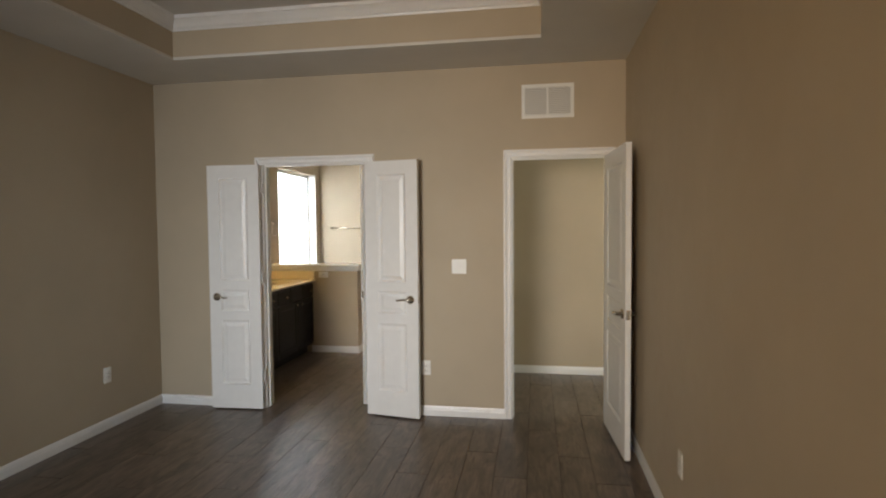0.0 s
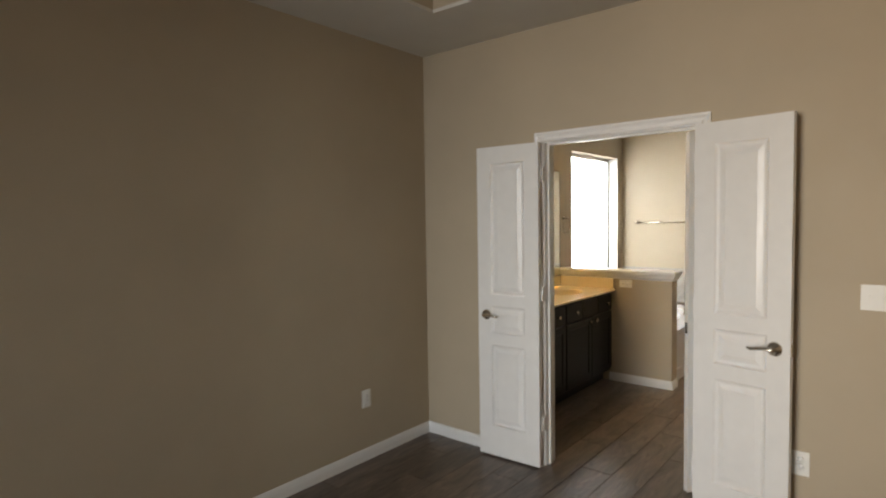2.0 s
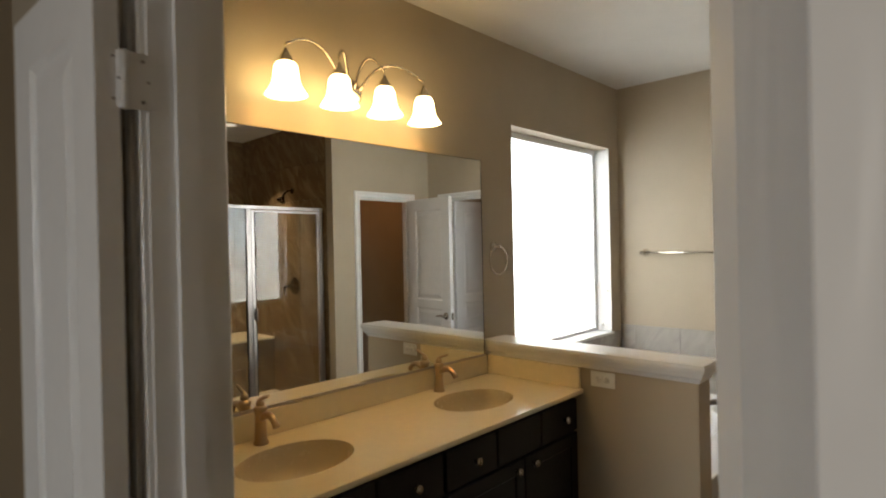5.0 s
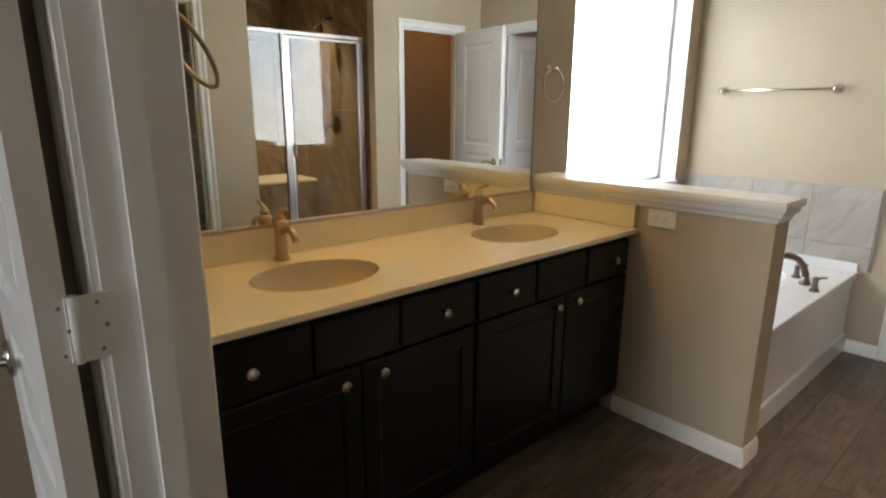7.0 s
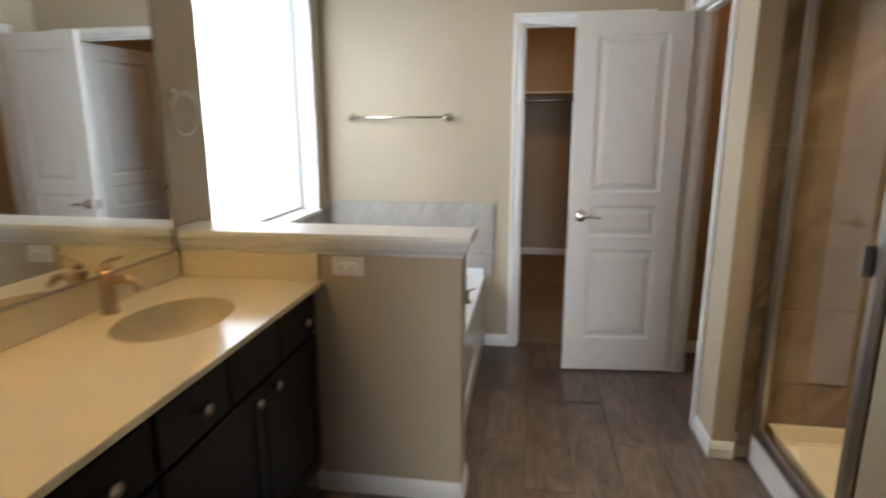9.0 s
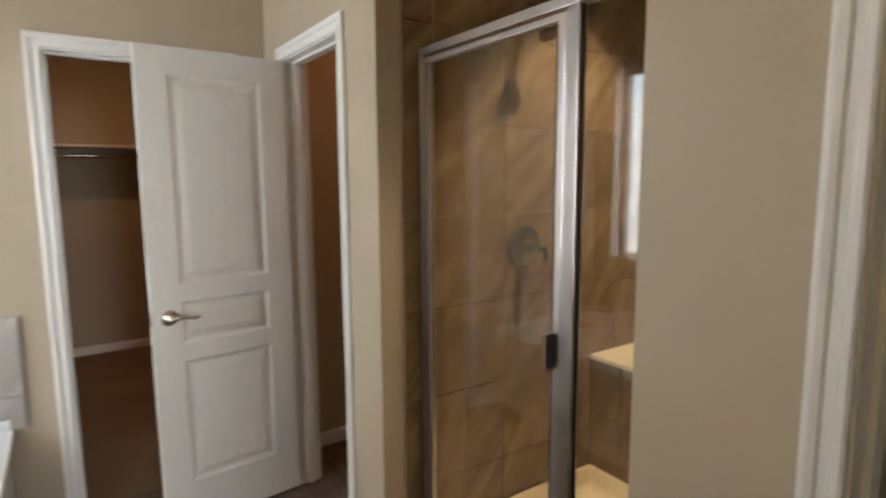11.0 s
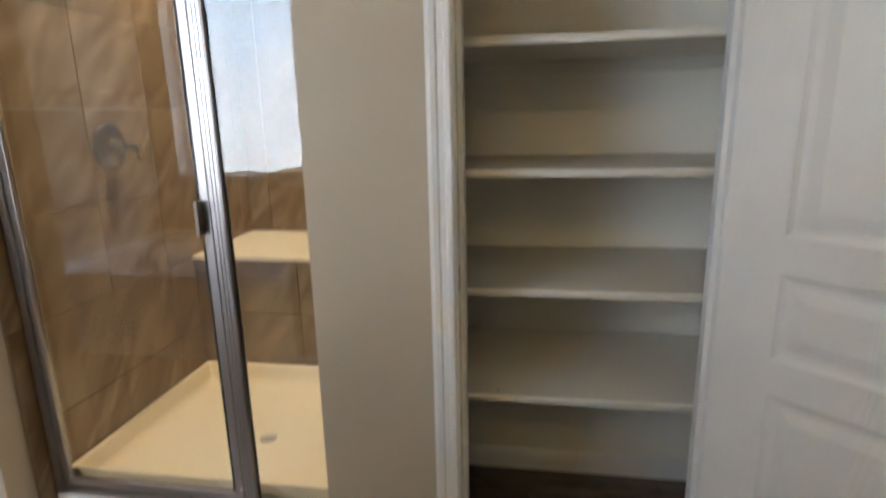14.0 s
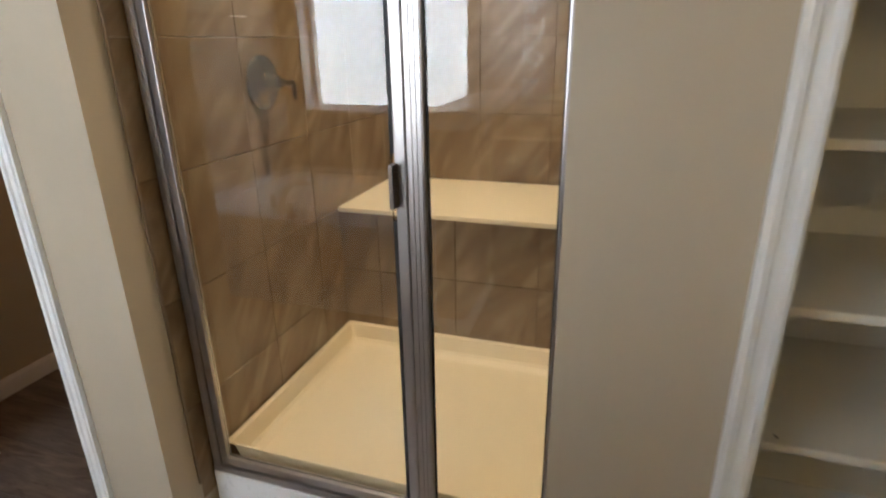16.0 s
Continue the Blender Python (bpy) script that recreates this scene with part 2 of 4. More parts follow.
def box(bm, x0, x1, y0, y1, z0, z1):
    v = [bm.verts.new(p) for p in ((x0, y0, z0), (x1, y0, z0), (x1, y1, z0), (x0, y1, z0),
                                   (x0, y0, z1), (x1, y0, z1), (x1, y1, z1), (x0, y1, z1))]
    for f in ((0, 3, 2, 1), (4, 5, 6, 7), (0, 1, 5, 4), (1, 2, 6, 5), (2, 3, 7, 6), (3, 0, 4, 7)):
        bm.faces.new([v[i] for i in f])
    return bm


def boxes(*rows):
    bm = bmesh.new()
    for r in rows:
        box(bm, *r)
    return bm


def soft_box(x0, x1, y0, y1, z0, z1, r=0.003, seg=2):
    bm = boxes((x0, x1, y0, y1, z0, z1))
    bmesh.ops.bevel(bm, geom=bm.edges[:], offset=r, segments=seg, affect="EDGES", profile=0.7)
    return bm


def tube(bm, points, radius, n=12, cap=True):
    """A round tube along points; radius is a number or one for each point."""
    pts = [Vector(p) for p in points]
    rad = radius if isinstance(radius, (list, tuple)) else [radius] * len(pts)
    rings, side = [], None
    for i, p in enumerate(pts):
        d = (pts[min(i + 1, len(pts) - 1)] - pts[max(i - 1, 0)]).normalized()
        if side is None:
            side = d.orthogonal().normalized()
        side = (side - d * side.dot(d)).normalized()
        up = d.cross(side)
        rings.append([bm.verts.new(p + rad[i] * (math.cos(a) * side + math.sin(a) * up))
                      for a in (2 * math.pi * k / n for k in range(n))])
    for a, b in zip(rings, rings[1:]):
        for k in range(n):
            f = bm.faces.new((a[k], a[(k + 1) % n], b[(k + 1) % n], b[k]))
            f.smooth = True
    if cap:
        bm.faces.new(rings[0][::-1])
        bm.faces.new(rings[-1])
    return bm


def lathe(bm, profile, at=(0, 0, 0), axis="z", n=28, caps=True):
    """Turn a profile of (radius, height) round an axis through at."""
    turn = {"z": Matrix.Identity(3), "x": Matrix.Rotation(radians(90), 3, "Y"), "y": Matrix.Rotation(radians(-90), 3, "X"),
            "-y": Matrix.Rotation(radians(90), 3, "X"), "-x": Matrix.Rotation(radians(-90), 3, "Y")}[axis]
    rings = []
    for r, h in profile:
        rings.append([bm.verts.new(Vector(at) + turn @ Vector((r * math.cos(a), r * math.sin(a), h)))
                      for a in (2 * math.pi * k / n for k in range(n))])
    for a, b in zip(rings, rings[1:]):
        for k in range(n):
            f = bm.faces.new((a[k], a[(k + 1) % n], b[(k + 1) % n], b[k]))
            f.smooth = True
    if caps and profile[0][0] > 1e-5:
        bm.faces.new(rings[0][::-1])
    if caps and profile[-1][0] > 1e-5:
        bm.faces.new(rings[-1])
    return bm


def arc(p0, p1, p2, n=10):
    """Points of a quadratic curve."""
    a, b, c = Vector(p0), Vector(p1), Vector(p2)
    return [(1 - t) ** 2 * a + 2 * t * (1 - t) * b + t * t * c for t in (i / n for i in range(n + 1))]


def part(name, bm, material, parent=None, label="", at=None):
    """Link a bmesh as one mesh object, under a thing or a part if one is given."""
    bmesh.ops.recalc_face_normals(bm, faces=bm.faces[:])
    me = bpy.data.meshes.new(name)
    bm.to_mesh(me)
    bm.free()
    me.materials.append(material)
    ob = new(name, me)
    if parent:
        ob.parent = parent
    if at is not None:
        ob.matrix_basis = at
    return tagged(ob, label)


def thing(name, label, category, at=None, kind="", group=""):
    ob = new(name)
    ob.empty_display_size = 0.1
    if at is not None:
        ob.matrix_basis = at
    return tagged(ob, label, category, group, kind)


def structure(name, bm, material, label, category):
    return tagged(part(name, bm, material), label, category, kind="structure")


def slab_mesh(u0, u1, v0, v1, openings, place):
    """One connected slab with rectangular openings (ua, ub, va, vb). place(u, v, side) gives the point on either face."""
    us = sorted({u0, u1} | {min(max(a, u0), u1) for o in openings for a in o[:2]})
    vs = sorted({v0, v1} | {min(max(a, v0), v1) for o in openings for a in o[2:]})
    bm, seen = bmesh.new(), {}

    def solid(i, k):
        if not (0 <= i < len(us) - 1 and 0 <= k < len(vs) - 1):
            return False
        u, v = (us[i] + us[i + 1]) / 2, (vs[k] + vs[k + 1]) / 2
        return not any(a < u < b and c < v < d for a, b, c, d in openings)

    def vert(i, k, side):
        key = (i, k, side)
        if key not in seen:
            seen[key] = bm.verts.new(place(us[i], vs[k], side))
        return seen[key]
    for i in range(len(us) - 1):
        for k in range(len(vs) - 1):
            if not solid(i, k):
                continue
            loop = ((i, k), (i + 1, k), (i + 1, k + 1), (i, k + 1))
            for side in (0, 1):
                bm.faces.new([vert(a, b, side) for a, b in loop])
            for (a, b), near in zip(((loop[0], loop[1]), (loop[1], loop[2]), (loop[2], loop[3]), (loop[3], loop[0])),
                                    ((i, k - 1), (i + 1, k), (i, k + 1), (i - 1, k))):
                if not solid(*near):
                    bm.faces.new((vert(*a, 0), vert(*b, 0), vert(*b, 1), vert(*a, 1)))
    return bm


def floor_level(openings, z0):
    """Openings that start at the floor go through the wall's foot."""
    return [(a, b, z0 if za < z0 + 0.03 else za, zb) for a, b, za, zb in openings]


def wall_x(name, x0, x1, y0, y1, openings=(), z1=H, z0=-0.02, material=None, label="tan painted wall with rolled texture"):
    """A wall across x, from y0 to y1, with openings (ya, yb, za, zb)."""
    bm = slab_mesh(y0, y1, z0, z1, floor_level(openings, z0), lambda u, v, side: (x1 if side else x0, u, v))
    return structure(name, bm, material or WALL, label, "wall")


def wall_y(name, y0, y1, x0, x1, openings=(), z1=H, z0=-0.02, label="tan painted wall with rolled texture", material=None):
    """A wall across y, from x0 to x1, with openings (xa, xb, za, zb)."""
    bm = slab_mesh(x0, x1, z0, z1, floor_level(openings, z0), lambda u, v, side: (u, y1 if side else y0, v))
    return structure(name, bm, material or WALL, label, "wall")


# ---- structure ----
J = 0.019        # jamb thickness; wall openings are that much wider than the doorways
DH = 2.035       # doorway height
BATH_DOOR = (-1.785, -0.890)
ENTRY_DOOR = (0.267, 0.977)
CLOSET_DOOR = (-1.485, -0.800)
WC_DOOR = (7.526, 8.135)
LINEN_DOOR = (5.280, 5.853)
WIN = (7.03, 8.250, 0.905, 2.275)
BEDWIN = (-2.00, -0.30, 0.75, 2.35)


def gap(d):
    return (d[0] - J, d[1] + J, 0.0, DH + J)


wall_x("wall_west", XL - 0.19, XL, YBACK - T, 11.4, [WIN], z1=3.2)
wall_x("wall_east", XR, XR + T, YBACK - T, YB, z1=3.2)
wall_y("wall_south", YBACK - T, YBACK, XL, XR, [BEDWIN], z1=3.2)
wall_y("wall_divider", YW, YB, XL, XR, [gap(BATH_DOOR), gap(ENTRY_DOOR)], z1=3.2)
wall_y("wall_north", YF, YF + T, XL, XS + T, [gap(CLOSET_DOOR)], z1=3.0)
# wall with water closet door, shower recess and linen closet
wall_x("wall_shower_side", XS, XS + 0.105, YB, YF,
       [gap(LINEN_DOOR), (6.213, 7.235, 0.0, H), gap(WC_DOOR)], z1=2.9)
wall_y("wall_shower_north", 7.250, 7.365, XS + 0.105, 1.25, z1=2.9)
wall_y("wall_shower_south", 6.110, 6.210, XS + 0.105, 1.25, z1=2.9)
wall_x("wall_shower_back", 1.080, 1.25, 6.210, 7.250, z1=2.9)
# linen closet
wall_y("wall_linen_south", 4.99, 5.09, XS + 0.105, 0.09, z1=2.9, label="pale painted linen closet wall", material=LINEN)
wall_x("wall_linen_back", 0.090, 0.14, 4.815, 6.110, z1=2.9, label="pale painted linen closet wall", material=LINEN)
wall_x("wall_hall_west", 0.141, 0.19, 4.815, 6.110, z1=2.9)
wall_y("wall_linen_north", 6.100, 6.109, XS + 0.106, 0.089, z1=2.9, label="pale painted linen closet wall", material=LINEN)
# hall beyond the bedroom's entry door; its window end is invented, out of view
wall_y("wall_hall_north", 6.255, 6.35, 1.25, 3.7, z1=2.9)
wall_x("wall_hall_end", 3.6, 3.7, 4.6, 6.35, [(4.95, 6.05, 0.9, 2.1)], z1=2.9)
wall_y("wall_hall_south", 4.6, YW, XR + T, 3.7, z1=2.9)
# water closet room
wall_y("wall_wc_north", 8.47, 8.57, XS + 0.105, 1.25, z1=2.9)
wall_x("wall_wc_back", 1.15, 1.25, 7.365, 8.47, z1=2.9)
# walk-in closet
wall_x("wall_closet_east", 0.2, 0.3, 8.57, 11.4, z1=2.9)
wall_y("wall_closet_north", 11.2, 11.4, XL, 0.3, z1=2.9)
# half wall between vanity and tub
PONY = (6.760, 6.900, -1.655)
structure("wall_half_height", boxes((XL, PONY[2], PONY[0], PONY[1], -0.02, 1.020)), WALL,
          "tan half-height wall between vanity and tub", "wall")

# ceilings
TX0, TX1, TY0, TY1 = -2.150, 0.485, -1.60, 4.085
structure("ceiling_bedroom", slab_mesh(XL, XR, YBACK, YW, [(TX0, TX1, TY0, TY1)], lambda u, v, side: (u, v, H + 0.02 * side)),
          CEIL, "pale ceiling border around a raised tray", "ceiling")
structure("ceiling_tray_sides", boxes((TX0 - 0.02, TX0, TY0, TY1, H + 0.021, 3.036), (TX1, TX1 + 0.02, TY0, TY1, H + 0.021, 3.036),
                                      (TX0 - 0.02, TX1 + 0.02, TY0 - 0.02, TY0, H + 0.021, 3.036),
                                      (TX0 - 0.02, TX1 + 0.02, TY1, TY1 + 0.02, H + 0.021, 3.036)),
          WALL, "tan painted sides of the ceiling tray", "ceiling")
structure("ceiling_tray", boxes((TX0 - 0.02, TX1 + 0.02, TY0 - 0.02, TY1 + 0.02, 3.0365, 3.08)), CEIL, "pale raised tray ceiling", "ceiling")
structure("ceiling_bath", boxes((XL, 1.25, YB, YF, H, H + 0.05)), CEIL, "pale bathroom ceiling", "ceiling")
structure("ceiling_hall", boxes((0.19, 3.7, YW - 0.1, 6.35, H + 0.052, H + 0.09)), CEIL, "pale hall ceiling", "ceiling")
structure("ceiling_closet", boxes((XL, 1.25, YF, 11.4, H + 0.003, H + 0.053)), CEIL, "pale closet ceiling", "ceiling")
structure("ground", boxes((-60, 60, -60, 60, -0.6, -0.5)), GROUT, "ground outside the house", "ground")
structure("backdrop", boxes((-3.40, -3.38, 6.80, 11.0, 0.2, 3.3)), OUTSIDE, "bright overexposed outdoors beyond the window", "backdrop")

# ---- doors, frames and trim ----
CASING = [(0.0, 0.0), (0.0, 0.009), (0.005, 0.013), (0.015, 0.013), (0.019, 0.008), (0.032, 0.009), (0.036, 0.015), (0.047, 0.018), (0.051, 0.014), (0.057, 0.014), (0.057, 0.0)]


def casing_mesh(u0, u1, top, place):
    """Mitred door casing round an opening. place(u, z, out) gives the point."""
    bm = bmesh.new()
    nodes = [(u0, 0.0, -1, 0), (u0, top, -1, 1), (u1, top, 1, 1), (u1, 0.0, 1, 0)]
    rings = [[bm.verts.new(place(u + d * ou, z + d * oz, h)) for d, h in CASING] for u, z, ou, oz in nodes]
    for a, b in zip(rings, rings[1:]):
        for k in range(len(CASING) - 1):
            bm.faces.new((a[k], a[k + 1], b[k + 1], b[k]))
    return bm


def doorway(name, axis, span, face_a, face_b, label, stop=None):
    """Frame of a doorway in a wall across x or y between two faces: jambs, stops, casing on both faces."""
    base = thing(name, label, "door", kind="structure")
    u0, u1 = span

    def flat(a, b, c0, c1, z0, z1):
        return (c0, c1, a, b, z0, z1) if axis == "x" else (a, b, c0, c1, z0, z1)
    part("jamb", boxes(flat(u0 - J, u0, face_a, face_b, 0, DH + J), flat(u1, u1 + J, face_a, face_b, 0, DH + J),
                       flat(u0, u1, face_a, face_b, DH, DH + J)), TRIM, base)
    if stop:
        s0, s1 = stop
        part("stop", boxes(flat(u0, u0 + 0.011, s0, s1, 0, DH - 0.011), flat(u1 - 0.011, u1, s0, s1, 0, DH - 0.011),
                           flat(u0, u1, s0, s1, DH - 0.011, DH)), TRIM, base)
    for face, sign in ((face_a, -1), (face_b, 1)):
        if axis == "x":
            part("casing", casing_mesh(u0 - 0.005, u1 + 0.005, DH + 0.005, lambda u, z, o: (face + sign * o, u, z)), TRIM, base)
        else:
            part("casing", casing_mesh(u0 - 0.005, u1 + 0.005, DH + 0.005, lambda u, z, o: (u, face + sign * o, z)), TRIM, base)
    return base


def lever_handle(w, side, thick):
    """Rosette and curved lever; the lever points to the hinge."""
    bm = bmesh.new()
    y = side * thick / 2
    ax = "y" if side > 0 else "-y"
    lathe(bm, [(0.033, 0.0), (0.034, 0.004), (0.030, 0.010), (0.014, 0.013), (0.011, 0.045), (0.0, 0.047)], (w, y, 0.945), ax, 20)
    o = y + side * 0.043
    tube(bm, [(w + 0.008, o, 0.946), (w, o, 0.946), (w - 0.03, o + side * 0.004, 0.950), (w - 0.06, o + side * 0.004, 0.947),
              (w - 0.09, o, 0.939), (w - 0.108, o - side * 0.006, 0.942)], [0.008, 0.011, 0.009, 0.008, 0.0075, 0.006], 10)
    return bm


def panel_rings(bm, x0, x1, z0, z1, y, side):
    """A moulded panel: sunk groove and raised field."""
    def ring(inset, deep):
        return [bm.verts.new((x, y - side * deep, z)) for x, z in
                ((x0 + inset, z0 + inset), (x1 - inset, z0 + inset), (x1 - inset, z1 - inset), (x0 + inset, z1 - inset))]
    levels = [ring(0, 0), ring(0.004, 0.003), ring(0.010, 0.0066), ring(0.017, 0.0078), ring(0.024, 0.0078), ring(0.031, 0.0062), ring(0.046, 0.0030), ring(0.050, 0.002)]
    for a, b in zip(levels, levels[1:]):
        for k in range(4):
            bm.faces.new((a[k], a[(k + 1) % 4], b[(k + 1) % 4], b[k]))
    bm.faces.new(levels[-1])


def door_leaf(parent, w, at, knob_sides=(1, -1), hinge_side=1, thick=0.035, label="", plates=False):
    """A moulded three-panel leaf. It hangs at the origin and reaches along +x."""
    bm = bmesh.new()
    z0, z1 = 0.012, DH - 0.003
    m = 0.115 if w > 0.5 else 0.10
    cuts = [(0.212, 0.751), (0.827, 1.005), (1.080, 1.925)]
    for side in (1, -1):
        y = side * thick / 2
        rects = [(0, m, z0, z1), (w - m, w, z0, z1)]
        low = z0
        for a, b in cuts:
            rects.append((m, w - m, low, a))
            low = b
        rects.append((m, w - m, low, z1))
        for a, b, c, d in rects:
            bm.faces.new([bm.verts.new(p) for p in ((a, y, c), (b, y, c), (b, y, d), (a, y, d))])
        for a, b in cuts:
            panel_rings(bm, m, w - m, a, b, y, side)
    h = thick / 2
    for q in (((0, -h, z0), (0, h, z0), (0, h, z1), (0, -h, z1)), ((w, -h, z0), (w, h, z0), (w, h, z1), (w, -h, z1)),
              ((0, -h, z0), (w, -h, z0), (w, h, z0), (0, h, z0)), ((0, -h, z1), (w, -h, z1), (w, h, z1), (0, h, z1))):
        bm.faces.new([bm.verts.new(p) for p in q])
    bmesh.ops.remove_doubles(bm, verts=bm.verts[:], dist=0.0002)
    leaf = part("leaf", bm, DOOR, parent, label or "white moulded three-panel leaf", at)
    for s in knob_sides:
        part("handle", lever_handle(w - 0.065, s, thick), NICKEL, leaf, "brushed nickel lever handle")
    latch = boxes((w - 0.001, w + 0.0015, -0.012, 0.012, 0.915, 0.975))
    part("latch", latch, NICKEL, leaf)
    for z in (0.28, 1.10, 1.84):
        bm = bmesh.new()
        y = hinge_side * (thick / 2 + 0.004)
        tube(bm, [(-0.006, y, z - 0.045), (-0.006, y, z + 0.045)], 0.006, 10)
        box(bm, -0.006, 0.001, -thick / 2 + 0.004, y, z - 0.044, z + 0.044)
        if plates:
            box(bm, -0.0085, -0.0055, y, y + hinge_side * 0.050, z - 0.044, z + 0.044)
        hinge = part("hinge", bm, TRIM, leaf, "white painted hinge")
        if plates:
            for sy in (-0.010, hinge_side * 0.052):
                for dz, off in ((-0.032, 0.004), (0.0, -0.004), (0.032, 0.004)):
                    bm = bmesh.new()
                    x = -0.0062 if sy == -0.010 else -0.0088
                    lathe(bm, [(0.0028, 0.0), (0.0024, 0.001), (0.0, 0.0011)], (x, sy + off, z + dz), "-x", 10)
                    part("screw", bm, PULL, hinge, "dark screw head")
    return leaf


def hang(x, y, angle):
    return pose(x, y, 0, 0, 0, angle)


def aim(x0, y0, x1, y1):
    return math.degrees(math.atan2(y1 - y0, x1 - x0))


# double door to the bath, both leaves folded back into the bedroom
d = doorway("door_1", "y", BATH_DOOR, YW, YB, "white double door to the bathroom, both leaves open", (YW + 0.040, YW + 0.075))
door_leaf(d, 0.445, hang(BATH_DOOR[0] - 0.004, YW - 0.056, aim(-1.785, YW - 0.056, -2.236, 4.622)), (1, -1), -1, plates=True)
door_leaf(d, 0.445, hang(BATH_DOOR[1] + 0.004, YW - 0.046, aim(-0.890, YW - 0.046, -0.444, 4.576)), (1, -1), 1)
# entry door from the hall, swung against the bedroom's right wall
d = doorway("door_2", "y", ENTRY_DOOR, YW, YB, "white open bedroom entry door", (YW + 0.040, YW + 0.075))
door_leaf(d, 0.705, hang(ENTRY_DOOR[1] - 0.002, YW - 0.012, aim(0.975, YW - 0.012, 1.022, 3.985)), (1, -1), 1)
# water closet door, open across the bath
d = doorway("door_3", "x", WC_DOOR, XS, XS + 0.105, "white open water closet door", (XS + 0.040, XS + 0.075))
door_leaf(d, 0.605, hang(XS - 0.008, WC_DOOR[1] - 0.006, aim(XS, 8.125, -1.19, 8.072)), (1, -1), -1)
# linen closet door
d = doorway("door_4", "x", LINEN_DOOR, XS, XS + 0.105, "white open linen closet door", (XS + 0.040, XS + 0.075))
door_leaf(d, 0.568, hang(XS - 0.012, LINEN_DOOR[0] - 0.002, 227), (1, -1), 1)
# walk-in closet door, open into the closet
d = doorway("door_5", "y", CLOSET_DOOR, YF, YF + T, "white walk-in closet door, open inward", (YF + 0.045, YF + 0.080))
door_leaf(d, 0.680, hang(CLOSET_DOOR[1] - 0.02, YF + T + 0.01, 96), (1, -1), 1)


def baseboard(x0, y0, x1, y1, nx, ny):
    """A run along a wall; (nx, ny) points into the room."""
    prof = [(0.0, 0.0), (0.013, 0.0), (0.013, 0.046), (0.011, 0.053), (0.011, 0.060), (0.007, 0.071), (0.005, 0.078), (0.0, 0.078)]
    bm = bmesh.new()
    rings = [[bm.verts.new((x + nx * o, y + ny * o, z)) for o, z in prof] for x, y in ((x0, y0), (x1, y1))]
    for k in range(len(prof)):
        j = (k + 1) % len(prof)
        bm.faces.new((rings[0][k], rings[0][j], rings[1][j], rings[1][k]))
    bm.faces.new(rings[0][::-1])
    bm.faces.new(rings[1])
    structure("baseboard", bm, TRIM, "white painted wooden baseboard", "baseboard")


C = 0.062   # casing width beyond the doorway
for run in ((XL, YBACK, XL, YW, 1, 0), (XR, YBACK, XR, YW, -1, 0), (XL, YBACK, XR, YBACK, 0, 1),
            (XL, YW, BATH_DOOR[0] - C, YW, 0, -1), (BATH_DOOR[1] + C, YW, ENTRY_DOOR[0] - C, YW, 0, -1),
            (ENTRY_DOOR[1] + C, YW, XR, YW, 0, -1),
            (-2.235, PONY[0], PONY[2] - 0.0, PONY[0], 0, -1), (PONY[2], PONY[0] - 0.013, PONY[2], PONY[1], 1, 0),
            (-1.70, YF, CLOSET_DOOR[0] - C, YF, 0, -1), (CLOSET_DOOR[1] + C, YF, XS, YF, 0, -1),
            (XS, 7.235, XS, WC_DOOR[0] - C, -1, 0), (XS - 0.013, 7.235, -0.498, 7.235, 0, -1), (XS, WC_DOOR[1] + C, XS, YF, -1, 0),
            (XS, LINEN_DOOR[1] + C, XS, 6.213, -1, 0), (XS - 0.013, 6.213, -0.498, 6.213, 0, 1),
            (XS, YB, XS, LINEN_DOOR[0] - C, -1, 0), (BATH_DOOR[1] + C, YB, XS, YB, 0, 1),
            (0.090, 5.09, 0.090, 6.110, -1, 0), (XS + 0.105, 6.100, 0.09, 6.100, 0, -1),
            (0.19, 6.110, 1.25, 6.110, 0, -1), (0.19, YB, 0.19, 6.110, 1, 0),
            (-0.47, 8.47, 1.15, 8.47, 0, -1), (XL, 11.2, 0.2, 11.2, 0, -1), (XL, YF + T, XL, 11.2, 1, 0)):
    baseboard(*run)

# crown moulding inside the tray
bm = bmesh.new()
crown = [(0.0, 2.942), (0.010, 2.942), (0.013, 2.954), (0.024, 2.963), (0.038, 2.988), (0.054, 3.008), (0.064, 3.014), (0.068, 3.0355), (0.0, 3.0355)]
rings = [[bm.verts.new((x + sx * o, y + sy * o, z)) for o, z in crown]
         for x, y, sx, sy in ((TX0, TY0, 1, 1), (TX1, TY0, -1, 1), (TX1, TY1, -1, -1), (TX0, TY1, 1, -1))]
for i in range(4):
    a, b = rings[i], rings[(i + 1) % 4]
    for k in range(len(crown) - 1):
        bm.faces.new((a[k], a[k + 1], b[k + 1], b[k]))
structure("trim_crown", bm, TRIM, "white crown moulding around the ceiling tray", "moulding")

# cap on the half wall
bm = bmesh.new()
prof = [(0.0, 0.985), (0.006, 0.985), (0.010, 1.000), (0.022, 1.010), (0.026, 1.030), (0.034, 1.034), (0.037, 1.050), (0.034, 1.066), (0.0, 1.068)]
path = [(XL, PONY[0], 0, -1), (PONY[2], PONY[0], 1, -1), (PONY[2], PONY[1], 1, 1), (XL, PONY[1], 0, 1)]
rings = [[bm.verts.new((x + nx * o, y + ny * o, z)) for o, z in prof] for x, y, nx, ny in path]
for a, b in zip(rings, rings[1:]):
    for k in range(len(prof) - 1):
        bm.faces.new((a[k], a[k + 1], b[k + 1], b[k]))
bm.faces.new([r[-1] for r in rings])
